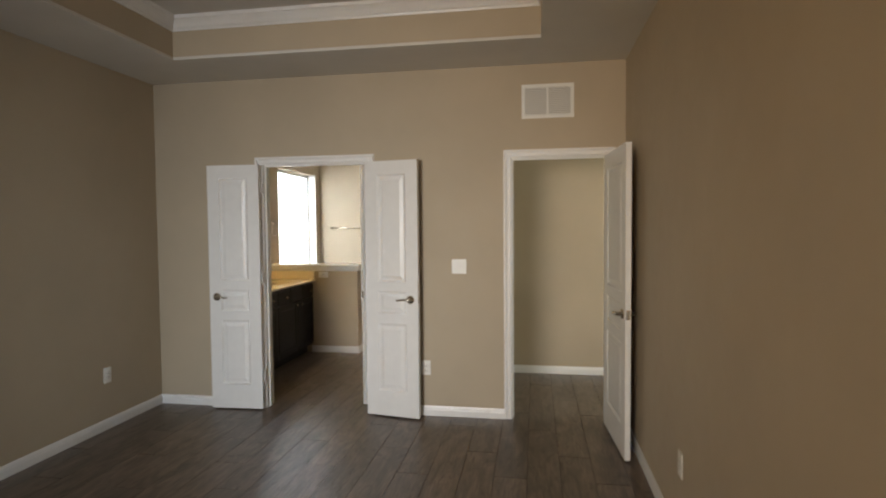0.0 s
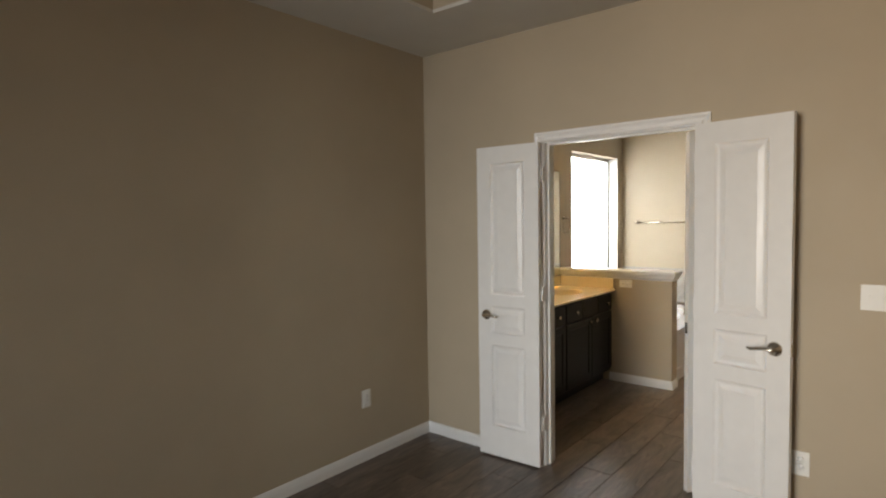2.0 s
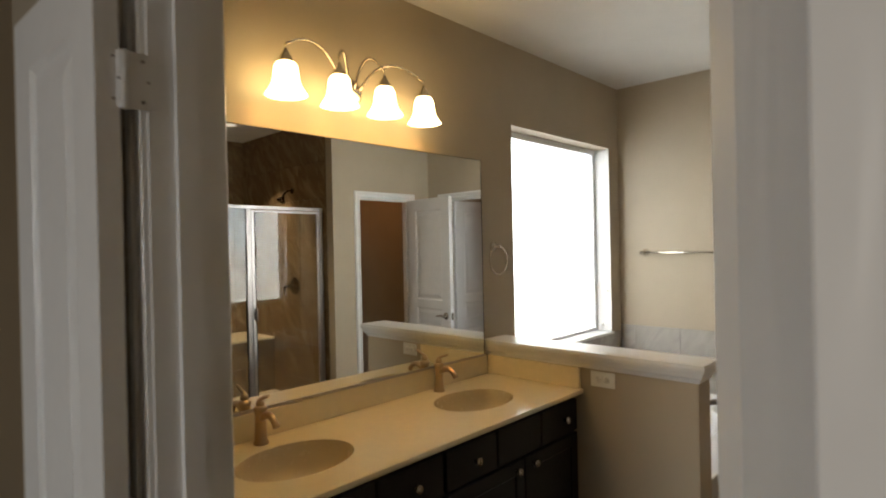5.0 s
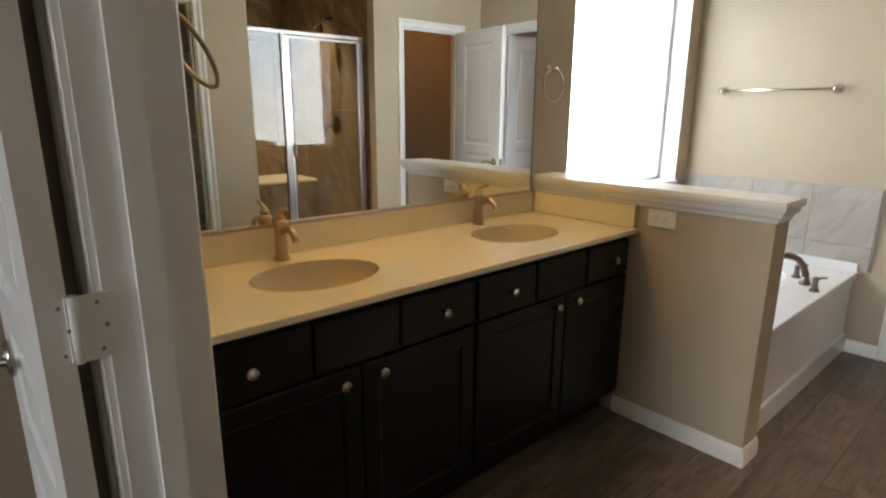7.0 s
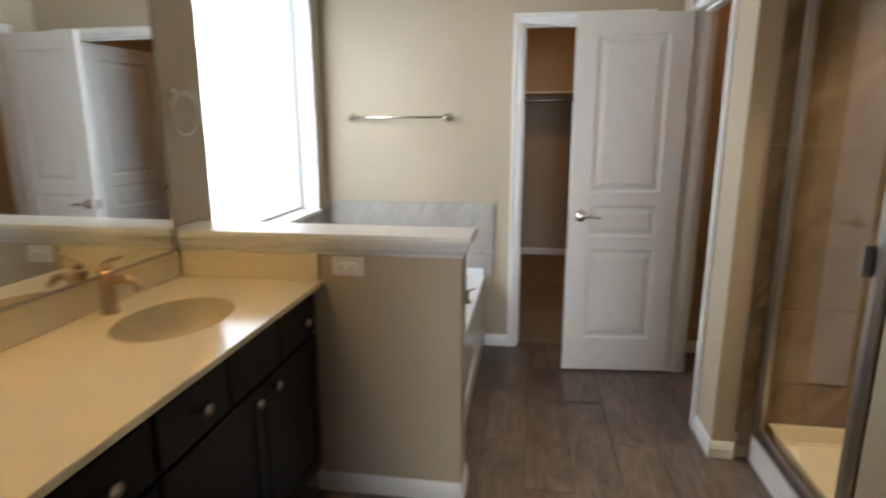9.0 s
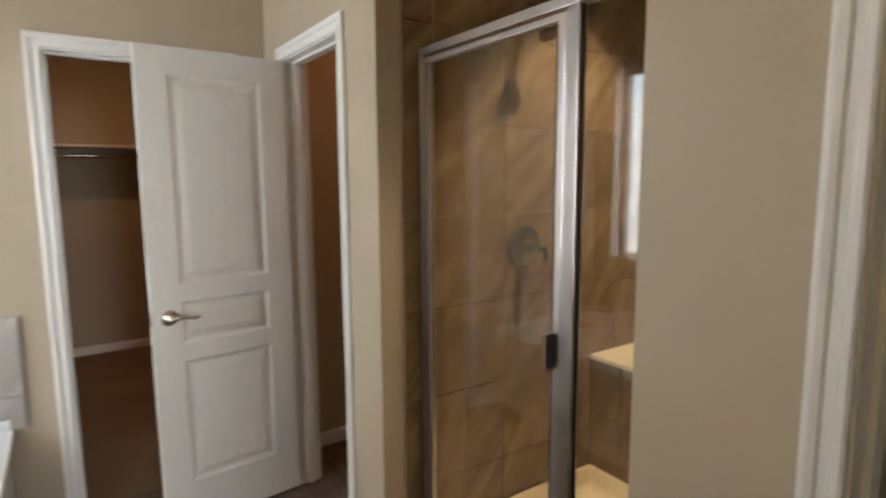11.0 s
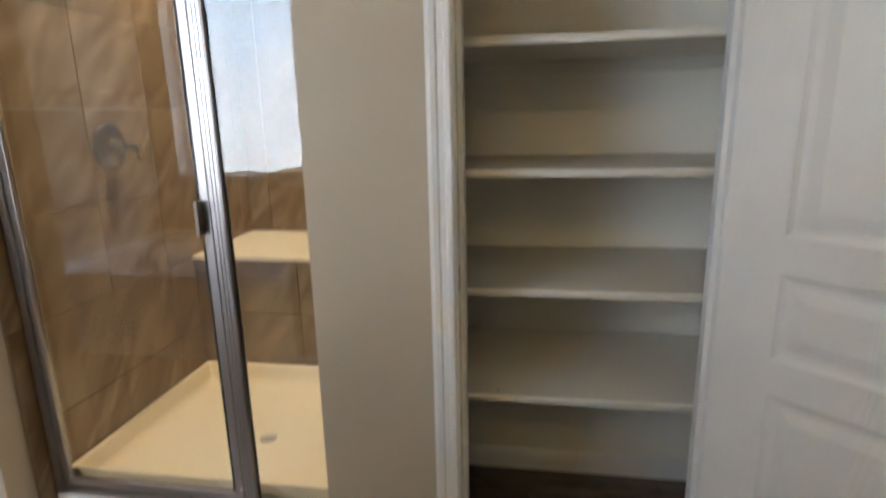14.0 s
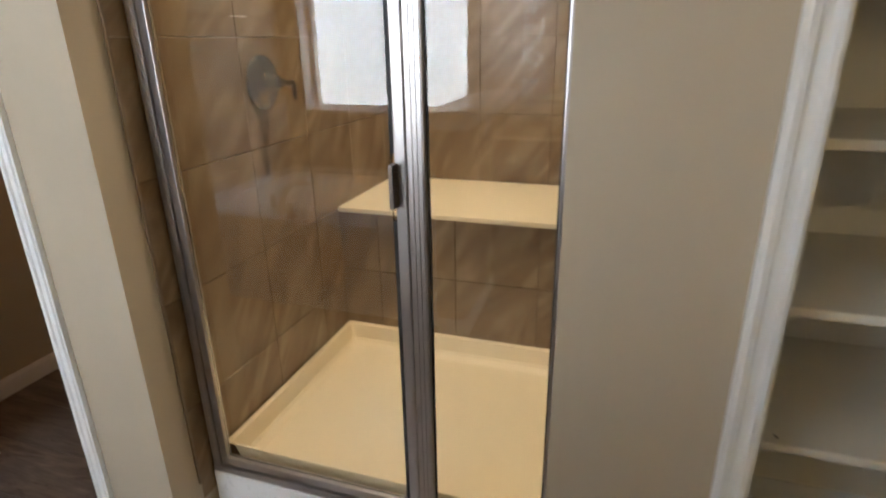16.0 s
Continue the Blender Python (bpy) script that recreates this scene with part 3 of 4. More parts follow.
structure("trim_cap", bm, TRIM, "white moulded wooden cap on the half wall", "moulding")


def window(name, span, glass_x, label):
    y0, y1, z0, z1 = span
    base = thing(name, label, "window", kind="structure")
    x0, x1 = glass_x - 0.03, glass_x + 0.025
    f = 0.038
    part("window_frame", boxes((x0, x1, y0, y0 + f, z0, z1), (x0, x1, y1 - f, y1, z0, z1), (x0, x1, y0 + f, y1 - f, z0, z0 + f),
                               (x0, x1, y0 + f, y1 - f, z1 - f, z1)), VINYL, base)
    part("window_sill", soft_box(x1 + 0.001, XL + 0.018, y0 - 0.0, y1 + 0.0, z0 + 0.001, z0 + 0.020, 0.004), TRIM, base)
    pane = part("pane", boxes((glass_x - 0.003, glass_x + 0.003, y0 + f, y1 - f, z0 + f, z1 - f)), PANE, base)
    pane.visible_shadow = False
    return base


base = window("window_1", WIN, XL - 0.138, "white vinyl picture window above the tub")
# white sheet on the north reveal alone, standing in for daylight falling on it
part("lit_reveal_sheet", boxes((XL - 0.112, XL - 0.0005, WIN[1] - 0.005, WIN[1] + 0.001, WIN[2] + 0.021, WIN[3] - 0.001)), TRIM, base, "white sheet that gives the side reveal its daylight brightness")
for x, z in ((XL - 0.028, 1.222), (XL - 0.066, 0.966)):
    bm = soft_box(x - 0.007, x + 0.007, WIN[1] - 0.014, WIN[1] - 0.0045, z - 0.016, z + 0.016, 0.003)
    lathe(bm, [(0.005, 0.0), (0.004, 0.008), (0.007, 0.012), (0.0, 0.015)], (x, WIN[1] - 0.0135, z), "-y", 12)
    part("bracket", bm, PLATE, base, "small white blind bracket in the reveal")


def window_x(span, x):
    y0, y1, z0, z1 = span
    base = thing("window_3", "white window frame at the hall's invented end, out of view", "window", kind="structure")
    f = 0.04
    part("window_frame", boxes((x, x + 0.05, y0, y0 + f, z0, z1), (x, x + 0.05, y1 - f, y1, z0, z1), (x, x + 0.05, y0 + f, y1 - f, z0, z0 + f),
                               (x, x + 0.05, y0 + f, y1 - f, z1 - f, z1)), VINYL, base)


# frame for the invented hall window, out of view
window_x((4.95, 6.05, 0.9, 2.1), 3.63)
x0, x1, z0, z1 = BEDWIN
base = thing("window_2", "white vinyl bedroom window", "window", kind="structure")
part("window_frame", boxes((x0, x0 + 0.04, YBACK - 0.11, YBACK - 0.06, z0, z1), (x1 - 0.04, x1, YBACK - 0.11, YBACK - 0.06, z0, z1),
                           (x0 + 0.04, x1 - 0.04, YBACK - 0.11, YBACK - 0.06, z0, z0 + 0.04), (x0 + 0.04, x1 - 0.04, YBACK - 0.11, YBACK - 0.06, z1 - 0.04, z1)), VINYL, base)

# ---- bath: vanity ----
CX = -2.181      # counter's front edge
CZ = 0.884       # counter's top


def rect_to_ellipse(bm, rect, c, r, z, rings, n=48):
    """A flat top with an elliptical bowl sunk into it. rings: (scale, z)."""
    x0, x1, y0, y1 = rect
    angles = sorted({2 * math.pi * k / n for k in range(n)} | {math.atan2(y - c[1], x - c[0]) % (2 * math.pi) for x in (x0, x1) for y in (y0, y1)})

    def edge(a):
        dx, dy = math.cos(a), math.sin(a)
        t = min(((x1 if dx > 0 else x0) - c[0]) / dx if abs(dx) > 1e-9 else 9, ((y1 if dy > 0 else y0) - c[1]) / dy if abs(dy) > 1e-9 else 9)
        return (c[0] + t * dx, c[1] + t * dy, z)
    loops = [[bm.verts.new(edge(a)) for a in angles]]
    for s, zz in rings:
        loops.append([bm.verts.new((c[0] + s * r[0] * math.cos(a), c[1] + s * r[1] * math.sin(a), zz)) for a in angles])
    for i, (a, b) in enumerate(zip(loops, loops[1:])):
        for k in range(len(angles)):
            j = (k + 1) % len(angles)
            f = bm.faces.new((a[k], a[j], b[j], b[k]))
            f.smooth = i > 0
    bm.faces.new(loops[-1])
    return bm


def shaker_front(x, y0, y1, z0, z1, frame=0.055, deep=0.007, thick=0.019):
    """A cabinet front facing +x with a sunk middle panel."""
    bm = bmesh.new()

    def ring(i, dx):
        return [bm.verts.new((x + dx, y, z)) for y, z in ((y0 + i, z0 + i), (y1 - i, z0 + i), (y1 - i, z1 - i), (y0 + i, z1 - i))]
    levels = [ring(0, -thick), ring(0, -0.003), ring(0.003, 0.0), ring(frame, 0.0), ring(frame + 0.006, -deep)]
    for a, b in zip(levels, levels[1:]):
        for k in range(4):
            bm.faces.new((a[k], a[(k + 1) % 4], b[(k + 1) % 4], b[k]))
    bm.faces.new(levels[-1])
    bm.faces.new(levels[0][::-1])
    return bm


def slab_front(x, y0, y1, z0, z1, thick=0.019):
    bm = boxes((x - thick, x, y0, y1, z0, z1))
    bmesh.ops.bevel(bm, geom=bm.edges[:], offset=0.003, segments=2, affect="EDGES")
    return bm


def knob(parent, x, y, z):
    bm = bmesh.new()
    lathe(bm, [(0.007, 0.0), (0.006, 0.010), (0.009, 0.013), (0.016, 0.018), (0.0165, 0.023), (0.012, 0.028), (0.0, 0.029)], (x, y, z), "x", 18)
    part("knob", bm, NICKEL, parent, "round brushed nickel knob")


def vanity_unit(y0, ya, yb, y1, mid, knobs, doors):
    """One cabinet: three fronts above two doors."""
    base = thing("vanity_cabinet", "dark espresso wooden vanity cabinet with nickel knobs", "cabinet", group="vanity cabinets")
    part("body", boxes((XL + 0.002, -2.250, y0, y0 + 0.016, 0.10, 0.852), (XL + 0.002, -2.250, y1 - 0.016, y1, 0.10, 0.852),
                       (XL + 0.002, XL + 0.010, y0 + 0.016, y1 - 0.016, 0.10, 0.852), (XL + 0.010, -2.250, y0 + 0.016, y1 - 0.016, 0.10, 0.116),
                       (-2.250, -2.232, y0, y1, 0.10, 0.852)), CABINET, base)
    part("toe_kick", boxes((XL + 0.002, -2.300, y0, y1, 0.0, 0.10)), CABINET, base)
    x = -2.212
    rows = ((y0 + 0.008, ya - 0.005), (ya + 0.005, yb - 0.005), (yb + 0.005, y1 - 0.008))
    for i, (a, b) in enumerate(rows):
        f = part("drawer_front", slab_front(x, a, b, 0.690, 0.836), CABINET, base)
        if i in (0, 2):
            knob(f, x, knobs[0 if i == 0 else 1], 0.760)
    for (a, b), k in zip(((y0 + 0.008, mid - 0.004), (mid + 0.004, y1 - 0.008)), doors):
        f = part("door", shaker_front(x, a, b, 0.125, 0.676), CABINET, base)
        knob(f, x, k, 0.640)
    return base


vanity_unit(YB + 0.003, 5.215, 5.500, 5.815, 5.361, (5.042, 5.668), (5.297, 5.425))
vanity_unit(5.817, 6.126, 6.441, PONY[0] - 0.004, 6.310, (5.987, 6.631), (6.248, 6.373))

counter = thing("countertop", "cream cultured marble countertop with two integral oval sinks", "countertop")
bm = bmesh.new()
ring = [(1.0, CZ), (0.985, CZ - 0.006), (0.95, CZ - 0.030), (0.86, CZ - 0.075), (0.65, CZ - 0.110), (0.35, CZ - 0.125), (0.08, CZ - 0.128)]
split = 5.825
for y0, y1, cy in ((YB + 0.002, split, 5.375), (split, PONY[0] - 0.002, 6.290)):
    rect_to_ellipse(bm, (XL + 0.002, CX, y0, y1), (-2.468, cy), (0.155, 0.205), CZ, ring)
bowls = [f for f in bm.faces if f.calc_center_median().z < CZ - 0.002]
bowl_bm = bm.copy()
bmesh.ops.delete(bm, geom=bowls, context="FACES")
bmesh.ops.delete(bowl_bm, geom=[f for f in bowl_bm.faces if f.calc_center_median().z >= CZ - 0.002], context="FACES")
half = bowl_bm.copy()
bmesh.ops.delete(bowl_bm, geom=[f for f in bowl_bm.faces if f.calc_center_median().y > split], context="FACES")
bmesh.ops.delete(half, geom=[f for f in half.faces if f.calc_center_median().y < split], context="FACES")
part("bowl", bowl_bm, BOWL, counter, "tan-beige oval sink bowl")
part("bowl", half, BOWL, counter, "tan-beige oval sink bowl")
bmesh.ops.remove_doubles(bm, verts=bm.verts[:], dist=0.0002)
slab = part("slab", bm, COUNTER, counter)
part("front_edge", soft_box(CX - 0.028, CX + 0.0015, YB + 0.002, PONY[0] - 0.002, CZ - 0.021, CZ + 0.0008, 0.005, 3), COUNTER, counter)
part("backsplash", soft_box(XL + 0.002, XL + 0.021, YB + 0.002, PONY[0] - 0.021, CZ + 0.001, 0.985, 0.004), COUNTER, counter)
part("side_splash", soft_box(XL + 0.0215, CX - 0.012, PONY[0] - 0.021, PONY[0] - 0.002, CZ + 0.001, 0.985, 0.004), COUNTER, counter)
for cy in (5.375, 6.290):
    bm = bmesh.new()
    lathe(bm, [(0.021, 0.0), (0.023, 0.002), (0.018, 0.004), (0.0, 0.003)], (-2.468, cy, CZ - 0.1285), "z", 18)
    part("drain", bm, NICKEL, counter, "round metal sink drain")


def basin_faucet(y):
    base = thing("faucet", "brushed bronze-nickel single-lever sink faucet on the counter", "faucet", group="sink faucets", at=pose(-2.692, y, CZ + 0.0008))
    bm = bmesh.new()
    lathe(bm, [(0.027, 0.0), (0.027, 0.006), (0.023, 0.012), (0.020, 0.06), (0.019, 0.10), (0.023, 0.118), (0.025, 0.128), (0.018, 0.136), (0.0, 0.138)], n=24)
    part("body", bm, BRONZE, base)
    bm = bmesh.new()
    tube(bm, arc((0.012, 0, 0.095), (0.075, 0, 0.135), (0.108, 0, 0.078), 8), [0.014, 0.014, 0.0135, 0.013, 0.0125, 0.012, 0.012, 0.012, 0.013])
    part("spout", bm, BRONZE, base)
    bm = bmesh.new()
    lathe(bm, [(0.014, 0.134), (0.016, 0.145), (0.010, 0.160), (0.0, 0.162)], n=16)
    tube(bm, arc((-0.006, 0, 0.154), (0.02, 0, 0.168), (0.060, 0, 0.180), 6), [0.008, 0.008, 0.007, 0.0065, 0.006, 0.006, 0.005], 8)
    part("lever", bm, BRONZE, base)
    return base


basin_faucet(5.372)
basin_faucet(6.300)

# mirror on the vanity wall
m = thing("mirror", "large frameless wall mirror above the vanity counter", "mirror", at=pose(XL, YB + 0.05, 0, 0, 0, -0.7) @ pose(-XL, -YB - 0.05, 0))
part("glass", boxes((XL + 0.002, XL + 0.008, YB + 0.05, 6.700, 0.990, 2.030)), MIRROR, m)
part("edge", boxes((XL + 0.0015, XL + 0.0095, 6.7005, 6.7025, 0.990, 2.030), (XL + 0.0015, XL + 0.0095, YB + 0.05, 6.7025, 2.0305, 2.0325)), DARK, m)
part("channel", boxes((XL + 0.0015, XL + 0.013, YB + 0.05, 6.700, 0.9865, 0.9895), (XL + 0.010, XL + 0.013, YB + 0.05, 6.700, 0.9895, 0.997)), ALU, m, "thin metal channel under the mirror")

# vanity light
LX = XL + 0.135
SHADE_PROFILE = [(0.022, 0.0), (0.036, -0.004), (0.046, -0.020), (0.050, -0.050), (0.053, -0.075), (0.062, -0.098), (0.078, -0.120), (0.082, -0.127),
                 (0.079, -0.127), (0.060, -0.100), (0.050, -0.075), (0.047, -0.050), (0.043, -0.022), (0.020, -0.004)]
light = thing("vanity_light", "brushed nickel four-lamp vanity light with frosted bell shades, switched on", "wall lamp")
bm = bmesh.new()
lathe(bm, [(0.062, 0.0), (0.060, 0.012), (0.048, 0.024), (0.020, 0.034), (0.0, 0.036)], (XL, 5.850, 2.240), "x", 28)
bmesh.ops.scale(bm, vec=(1, 1.15, 1), space=Matrix.Translation((0, -5.850, 0)), verts=bm.verts[:])
part("backplate", bm, NICKEL, light)
for i, y in enumerate((5.468, 5.705, 5.940, 6.175)):
    bm = bmesh.new()
    top = 2.299
    start = (XL + 0.03, 5.850 + (y - 5.850) * 0.12, 2.250)
    tube(bm, arc(start, (XL + 0.06, 5.850 + (y - 5.850) * 0.45, 2.465), (LX, y, top + 0.02), 16), 0.0055, 8)
    part("arm", bm, NICKEL, light)
    bm = bmesh.new()
    lathe(bm, [(0.006, 0.045), (0.009, 0.035), (0.022, 0.012), (0.027, 0.0), (0.026, -0.012)], (LX, y, top - 0.04), "z", 20)
    part("socket_cup", bm, NICKEL, light)
    bm = bmesh.new()
    prof = [(r * 0.93, h * 0.95) for r, h in SHADE_PROFILE]
    lathe(bm, prof, (LX, y, top - 0.045), "z", 32)
    part("shade", bm, SHADE, light, "glowing frosted glass bell shade")


def towel_ring(x, y, z, axis):
    """A ring that hangs from a small wall post; axis: the way out of the wall."""
    base = thing("towel_ring", "brushed nickel towel ring on the wall", "towel ring", group="towel rings", at=pose(x, y, z, 0, 0, 0 if axis == "x" else 90))
    bm = bmesh.new()
    lathe(bm, [(0.024, 0.0), (0.025, 0.006), (0.016, 0.012), (0.009, 0.018), (0.009, 0.042), (0.012, 0.048), (0.0, 0.053)], axis="x", n=20)
    part("post", bm, NICKEL, base)
    bm = bmesh.new()
    pts = [(0.036, 0.078 * math.sin(a), -0.075 + 0.078 * math.cos(a)) for a in (2 * math.pi * k / 36 for k in range(37))]
    tube(bm, pts, 0.0045, 8, cap=False)
    part("ring", bm, NICKEL, base)


towel_ring(XL, 6.834, 1.568, "x")
base = thing("towel_ring", "dark nickel towel ring swung out from the wall beside the mirror", "towel ring", group="towel rings", at=pose(-2.250, YB, 1.560))
bm = bmesh.new()
lathe(bm, [(0.024, 0.0), (0.025, 0.006), (0.016, 0.012), (0.009, 0.018), (0.009, 0.120), (0.012, 0.128), (0.0, 0.136)], axis="y", n=20)
part("post", bm, NICKEL, base)
bm = bmesh.new()
ring_c, ring_r = Vector((0, 0.172, -0.066)), 0.088
tube(bm, [ring_c + ring_r * (Vector((1, 0, 0)) * math.sin(a) + Vector((0, -0.50, 0.866)) * math.cos(a)) for a in (2 * math.pi * k / 40 for k in range(41))], 0.0050, 8, cap=False)
part("ring", bm, PULL, base)

bar = thing("towel_bar", "brushed nickel towel bar on the wall above the tub", "towel bar")
for x in (-2.560, -1.945):
    bm = bmesh.new()
    lathe(bm, [(0.027, 0.0), (0.027, 0.008), (0.020, 0.014), (0.012, 0.022), (0.012, 0.055), (0.016, 0.060), (0.016, 0.078), (0.0, 0.082)], (x, YF, 1.500), "-y", 20)
    part("post", bm, NICKEL, bar)
bm = bmesh.new()
tube(bm, [(-2.560, YF - 0.067, 1.500), (-1.945, YF - 0.067, 1.500)], 0.0085, 12)
part("rod", bm, NICKEL, bar)

# ---- bath: tub ----
TF, TZ = -1.712, 0.490
tub = thing("bathtub", "white acrylic drop-in garden tub with panelled apron", "bathtub")
bm = bmesh.new()
rect_to_ellipse(bm, (XL + 0.012, TF, PONY[1] + 0.002, YF - 0.012), (-2.270, 7.640), (0.385, 0.640), TZ,
                [(1.0, TZ), (0.985, TZ - 0.008), (0.955, TZ - 0.05), (0.90, TZ - 0.20), (0.80, TZ - 0.36), (0.66, TZ - 0.405), (0.3, TZ - 0.415)], 64)
part("basin", bm, TUB, tub)
part("rim", soft_box(TF - 0.02, TF + 0.014, PONY[1] + 0.002, YF - 0.012, TZ - 0.045, TZ + 0.0006, 0.008, 3), TUB, tub)
part("apron", boxes((TF - 0.03, TF - 0.006, PONY[1] + 0.002, YF - 0.012, 0.0, TZ - 0.044)), TUB, tub, "off-white tub apron")
part("skirt", soft_box(TF - 0.006, TF + 0.010, PONY[1] + 0.002, YF - 0.012, 0.0, 0.115, 0.005), TUB, tub)
part("lip", boxes((TF - 0.5, TF + 0.004, YF - 0.026, YF - 0.012, TZ, TZ + 0.045), (XL + 0.012, XL + 0.026, PONY[1] + 0.002, YF - 0.012, TZ, TZ + 0.045),
                  (XL + 0.026, TF - 0.5, YF - 0.026, YF - 0.012, TZ, TZ + 0.045)), TUB, tub)
faucet = thing("tub_faucet", "dark brushed nickel roman tub faucet with two handles on the deck", "faucet", at=pose(-1.822, 7.874, TZ + 0.0005, 0, 0, 35))
bm = bmesh.new()
lathe(bm, [(0.030, 0.0), (0.030, 0.008), (0.021, 0.02), (0.016, 0.05)], n=18)
tube(bm, arc((0, 0, 0.04), (-0.03, 0.0, 0.20), (-0.20, 0.0, 0.125), 12), [0.017] * 9 + [0.016, 0.015, 0.015, 0.014], 12)
part("spout", bm, PULL, faucet)
for dx, dy in ((0.002, -0.120), (0.002, 0.130)):
    bm = bmesh.new()
    lathe(bm, [(0.024, 0.0), (0.024, 0.006), (0.015, 0.018), (0.012, 0.05), (0.016, 0.06), (0.010, 0.075), (0.0, 0.078)], (dx, dy, 0), n=16)
    tube(bm, [(dx, dy, 0.062), (dx + 0.022, dy - 0.01, 0.074), (dx + 0.045, dy - 0.02, 0.078)], [0.007, 0.006, 0.005], 8)
    part("handle", bm, PULL, faucet)

# ---- bath: shower ----
GX, SY0, SY1 = -0.412, 6.2135, 7.2345
pan = thing("shower_pan", "cream solid-surface shower pan with a raised rim", "shower pan")
bm = bmesh.new()
px0, px1, py0, py1 = GX + 0.045, 0.484, SY0 + 0.004, 7.230
lv = [((px0, px1, py0, py1), 0.185), ((px0 + 0.012, px1 - 0.012, py0 + 0.012, py1 - 0.012), 0.185),
      ((px0 + 0.022, px1 - 0.030, py0 + 0.030, py1 - 0.030), 0.115), ((px0 + 0.04, px1 - 0.055, py0 + 0.055, py1 - 0.055), 0.098),
      ((-0.018, 0.062, 6.665, 6.745), 0.088)]
rings = [[bm.verts.new((x, y, z)) for x, y in ((a, c), (b, c), (b, d), (a, d))] for (a, b, c, d), z in lv]
for a, b in zip(rings, rings[1:]):
    for k in range(4):
        bm.faces.new((a[k], a[(k + 1) % 4], b[(k + 1) % 4], b[k]))
bm.faces.new(rings[-1])
bmesh.ops.bevel(bm, geom=[e for e in bm.edges if len(e.link_faces) == 2], offset=0.006, segments=3, affect="EDGES")
part("basin", bm, PAN, pan)
part("curb", soft_box(-0.432, GX + 0.052, SY0, SY1, 0.0, 0.126, 0.006, 3), CURB, pan, "white shower curb")
bm = bmesh.new()
lathe(bm, [(0.032, 0.0), (0.032, 0.003), (0.026, 0.004), (0.0, 0.003)], (0.022, 6.705, 0.089), "z", 24)
part("drain", bm, brushed("satin_steel", (0.78, 0.72, 0.62), 0.5, (1, 1, 1)), pan, "round metal shower drain")

bench = thing("shower_bench", "built-in tiled shower bench with a cream solid-surface seat", "bench")
part("base", boxes((0.492, 1.078, SY0 + 0.002, 7.246, 0.02, 0.692)), GROUT_TAN, bench)
part("seat", soft_box(0.470, 1.066, SY0 + 0.011, 7.238, 0.693, 0.713, 0.005), PAN, bench, "cream solid-surface seat")

screen = thing("shower_screen", "framed clear glass shower door and fixed panel", "shower door")
ZB, ZT = 0.126, 1.915


def bar_box(name, x0, x1, y0, y1, z0, z1, mat=None):
    return part(name, soft_box(x0, x1, y0, y1, z0, z1, 0.003), mat or ALU, screen)


bar_box("header", GX - 0.020, GX + 0.020, SY0 + 0.001, SY1 - 0.002, ZT, ZT + 0.027)
bar_box("threshold", GX - 0.018, GX + 0.018, SY0 + 0.001, SY1 - 0.002, ZB + 0.0005, ZB + 0.022)
bar_box("wall_post", GX - 0.016, GX + 0.016, SY1 - 0.028, SY1 - 0.002, ZB + 0.022, ZT)
bar_box("wall_post", GX - 0.016, GX + 0.016, SY0 + 0.001, SY0 + 0.024, ZB + 0.022, ZT)
MY = 6.554
bar_box("mullion", GX - 0.016, GX + 0.016, MY - 0.036, MY + 0.004, ZB + 0.022, ZT)
for o in (-0.030, -0.019, -0.008):
    part("rib", soft_box(GX - 0.0185, GX - 0.0155, MY + o - 0.0022, MY + o + 0.0022, ZB + 0.024, ZT - 0.002, 0.001, 1), ALU, screen)
for o in (-0.022, -0.010):
    part("rib", soft_box(GX - 0.0185, GX - 0.0155, SY1 + o - 0.0025, SY1 + o + 0.0025, ZB + 0.024, ZT - 0.002, 0.001, 1), ALU, screen)
dr = part("door", soft_box(GX - 0.013, GX + 0.011, MY + 0.008, MY + 0.034, ZB + 0.030, ZT - 0.008, 0.003), ALU, screen, "aluminium-framed glass shower door")
part("door_rail", soft_box(GX - 0.013, GX + 0.011, MY + 0.034, SY1 - 0.056, ZB + 0.030, ZB + 0.056, 0.003), ALU, dr)
part("door_rail", soft_box(GX - 0.013, GX + 0.011, MY + 0.034, SY1 - 0.056, ZT - 0.026, ZT - 0.008, 0.003), ALU, dr)
part("door_stile", soft_box(GX - 0.013, GX + 0.011, SY1 - 0.056, SY1 - 0.032, ZB + 0.030, ZT - 0.008, 0.003), ALU, dr)
g = part("pane", boxes((GX - 0.003, GX + 0.003, MY + 0.0475, SY1 - 0.058, ZB + 0.058, ZT - 0.028)), GLASS, dr)
g.visible_shadow = False
part("seal", boxes((GX - 0.004, GX + 0.004, MY + 0.0345, MY + 0.047, ZB + 0.06, 0.975), (GX - 0.004, GX + 0.004, MY + 0.0345, MY + 0.047, 1.125, ZT - 0.03)), DARK, dr)
part("handle", soft_box(GX - 0.045, GX - 0.0135, MY + 0.026, MY + 0.036, 1.012, 1.108, 0.003), PULL, dr, "small metal finger pull")
part("handle", soft_box(GX + 0.0115, GX + 0.040, MY + 0.026, MY + 0.036, 1.012, 1.108, 0.003), PULL, dr, "small metal finger pull")
g = part("pane", boxes((-0.003, 0.003, -0.147, 0.147, ZB + 0.024, ZT - 0.001)), GLASS, screen, at=pose(GX, SY0 + 0.1735, 0, 0, 0, 0.7))
g.visible_shadow = False
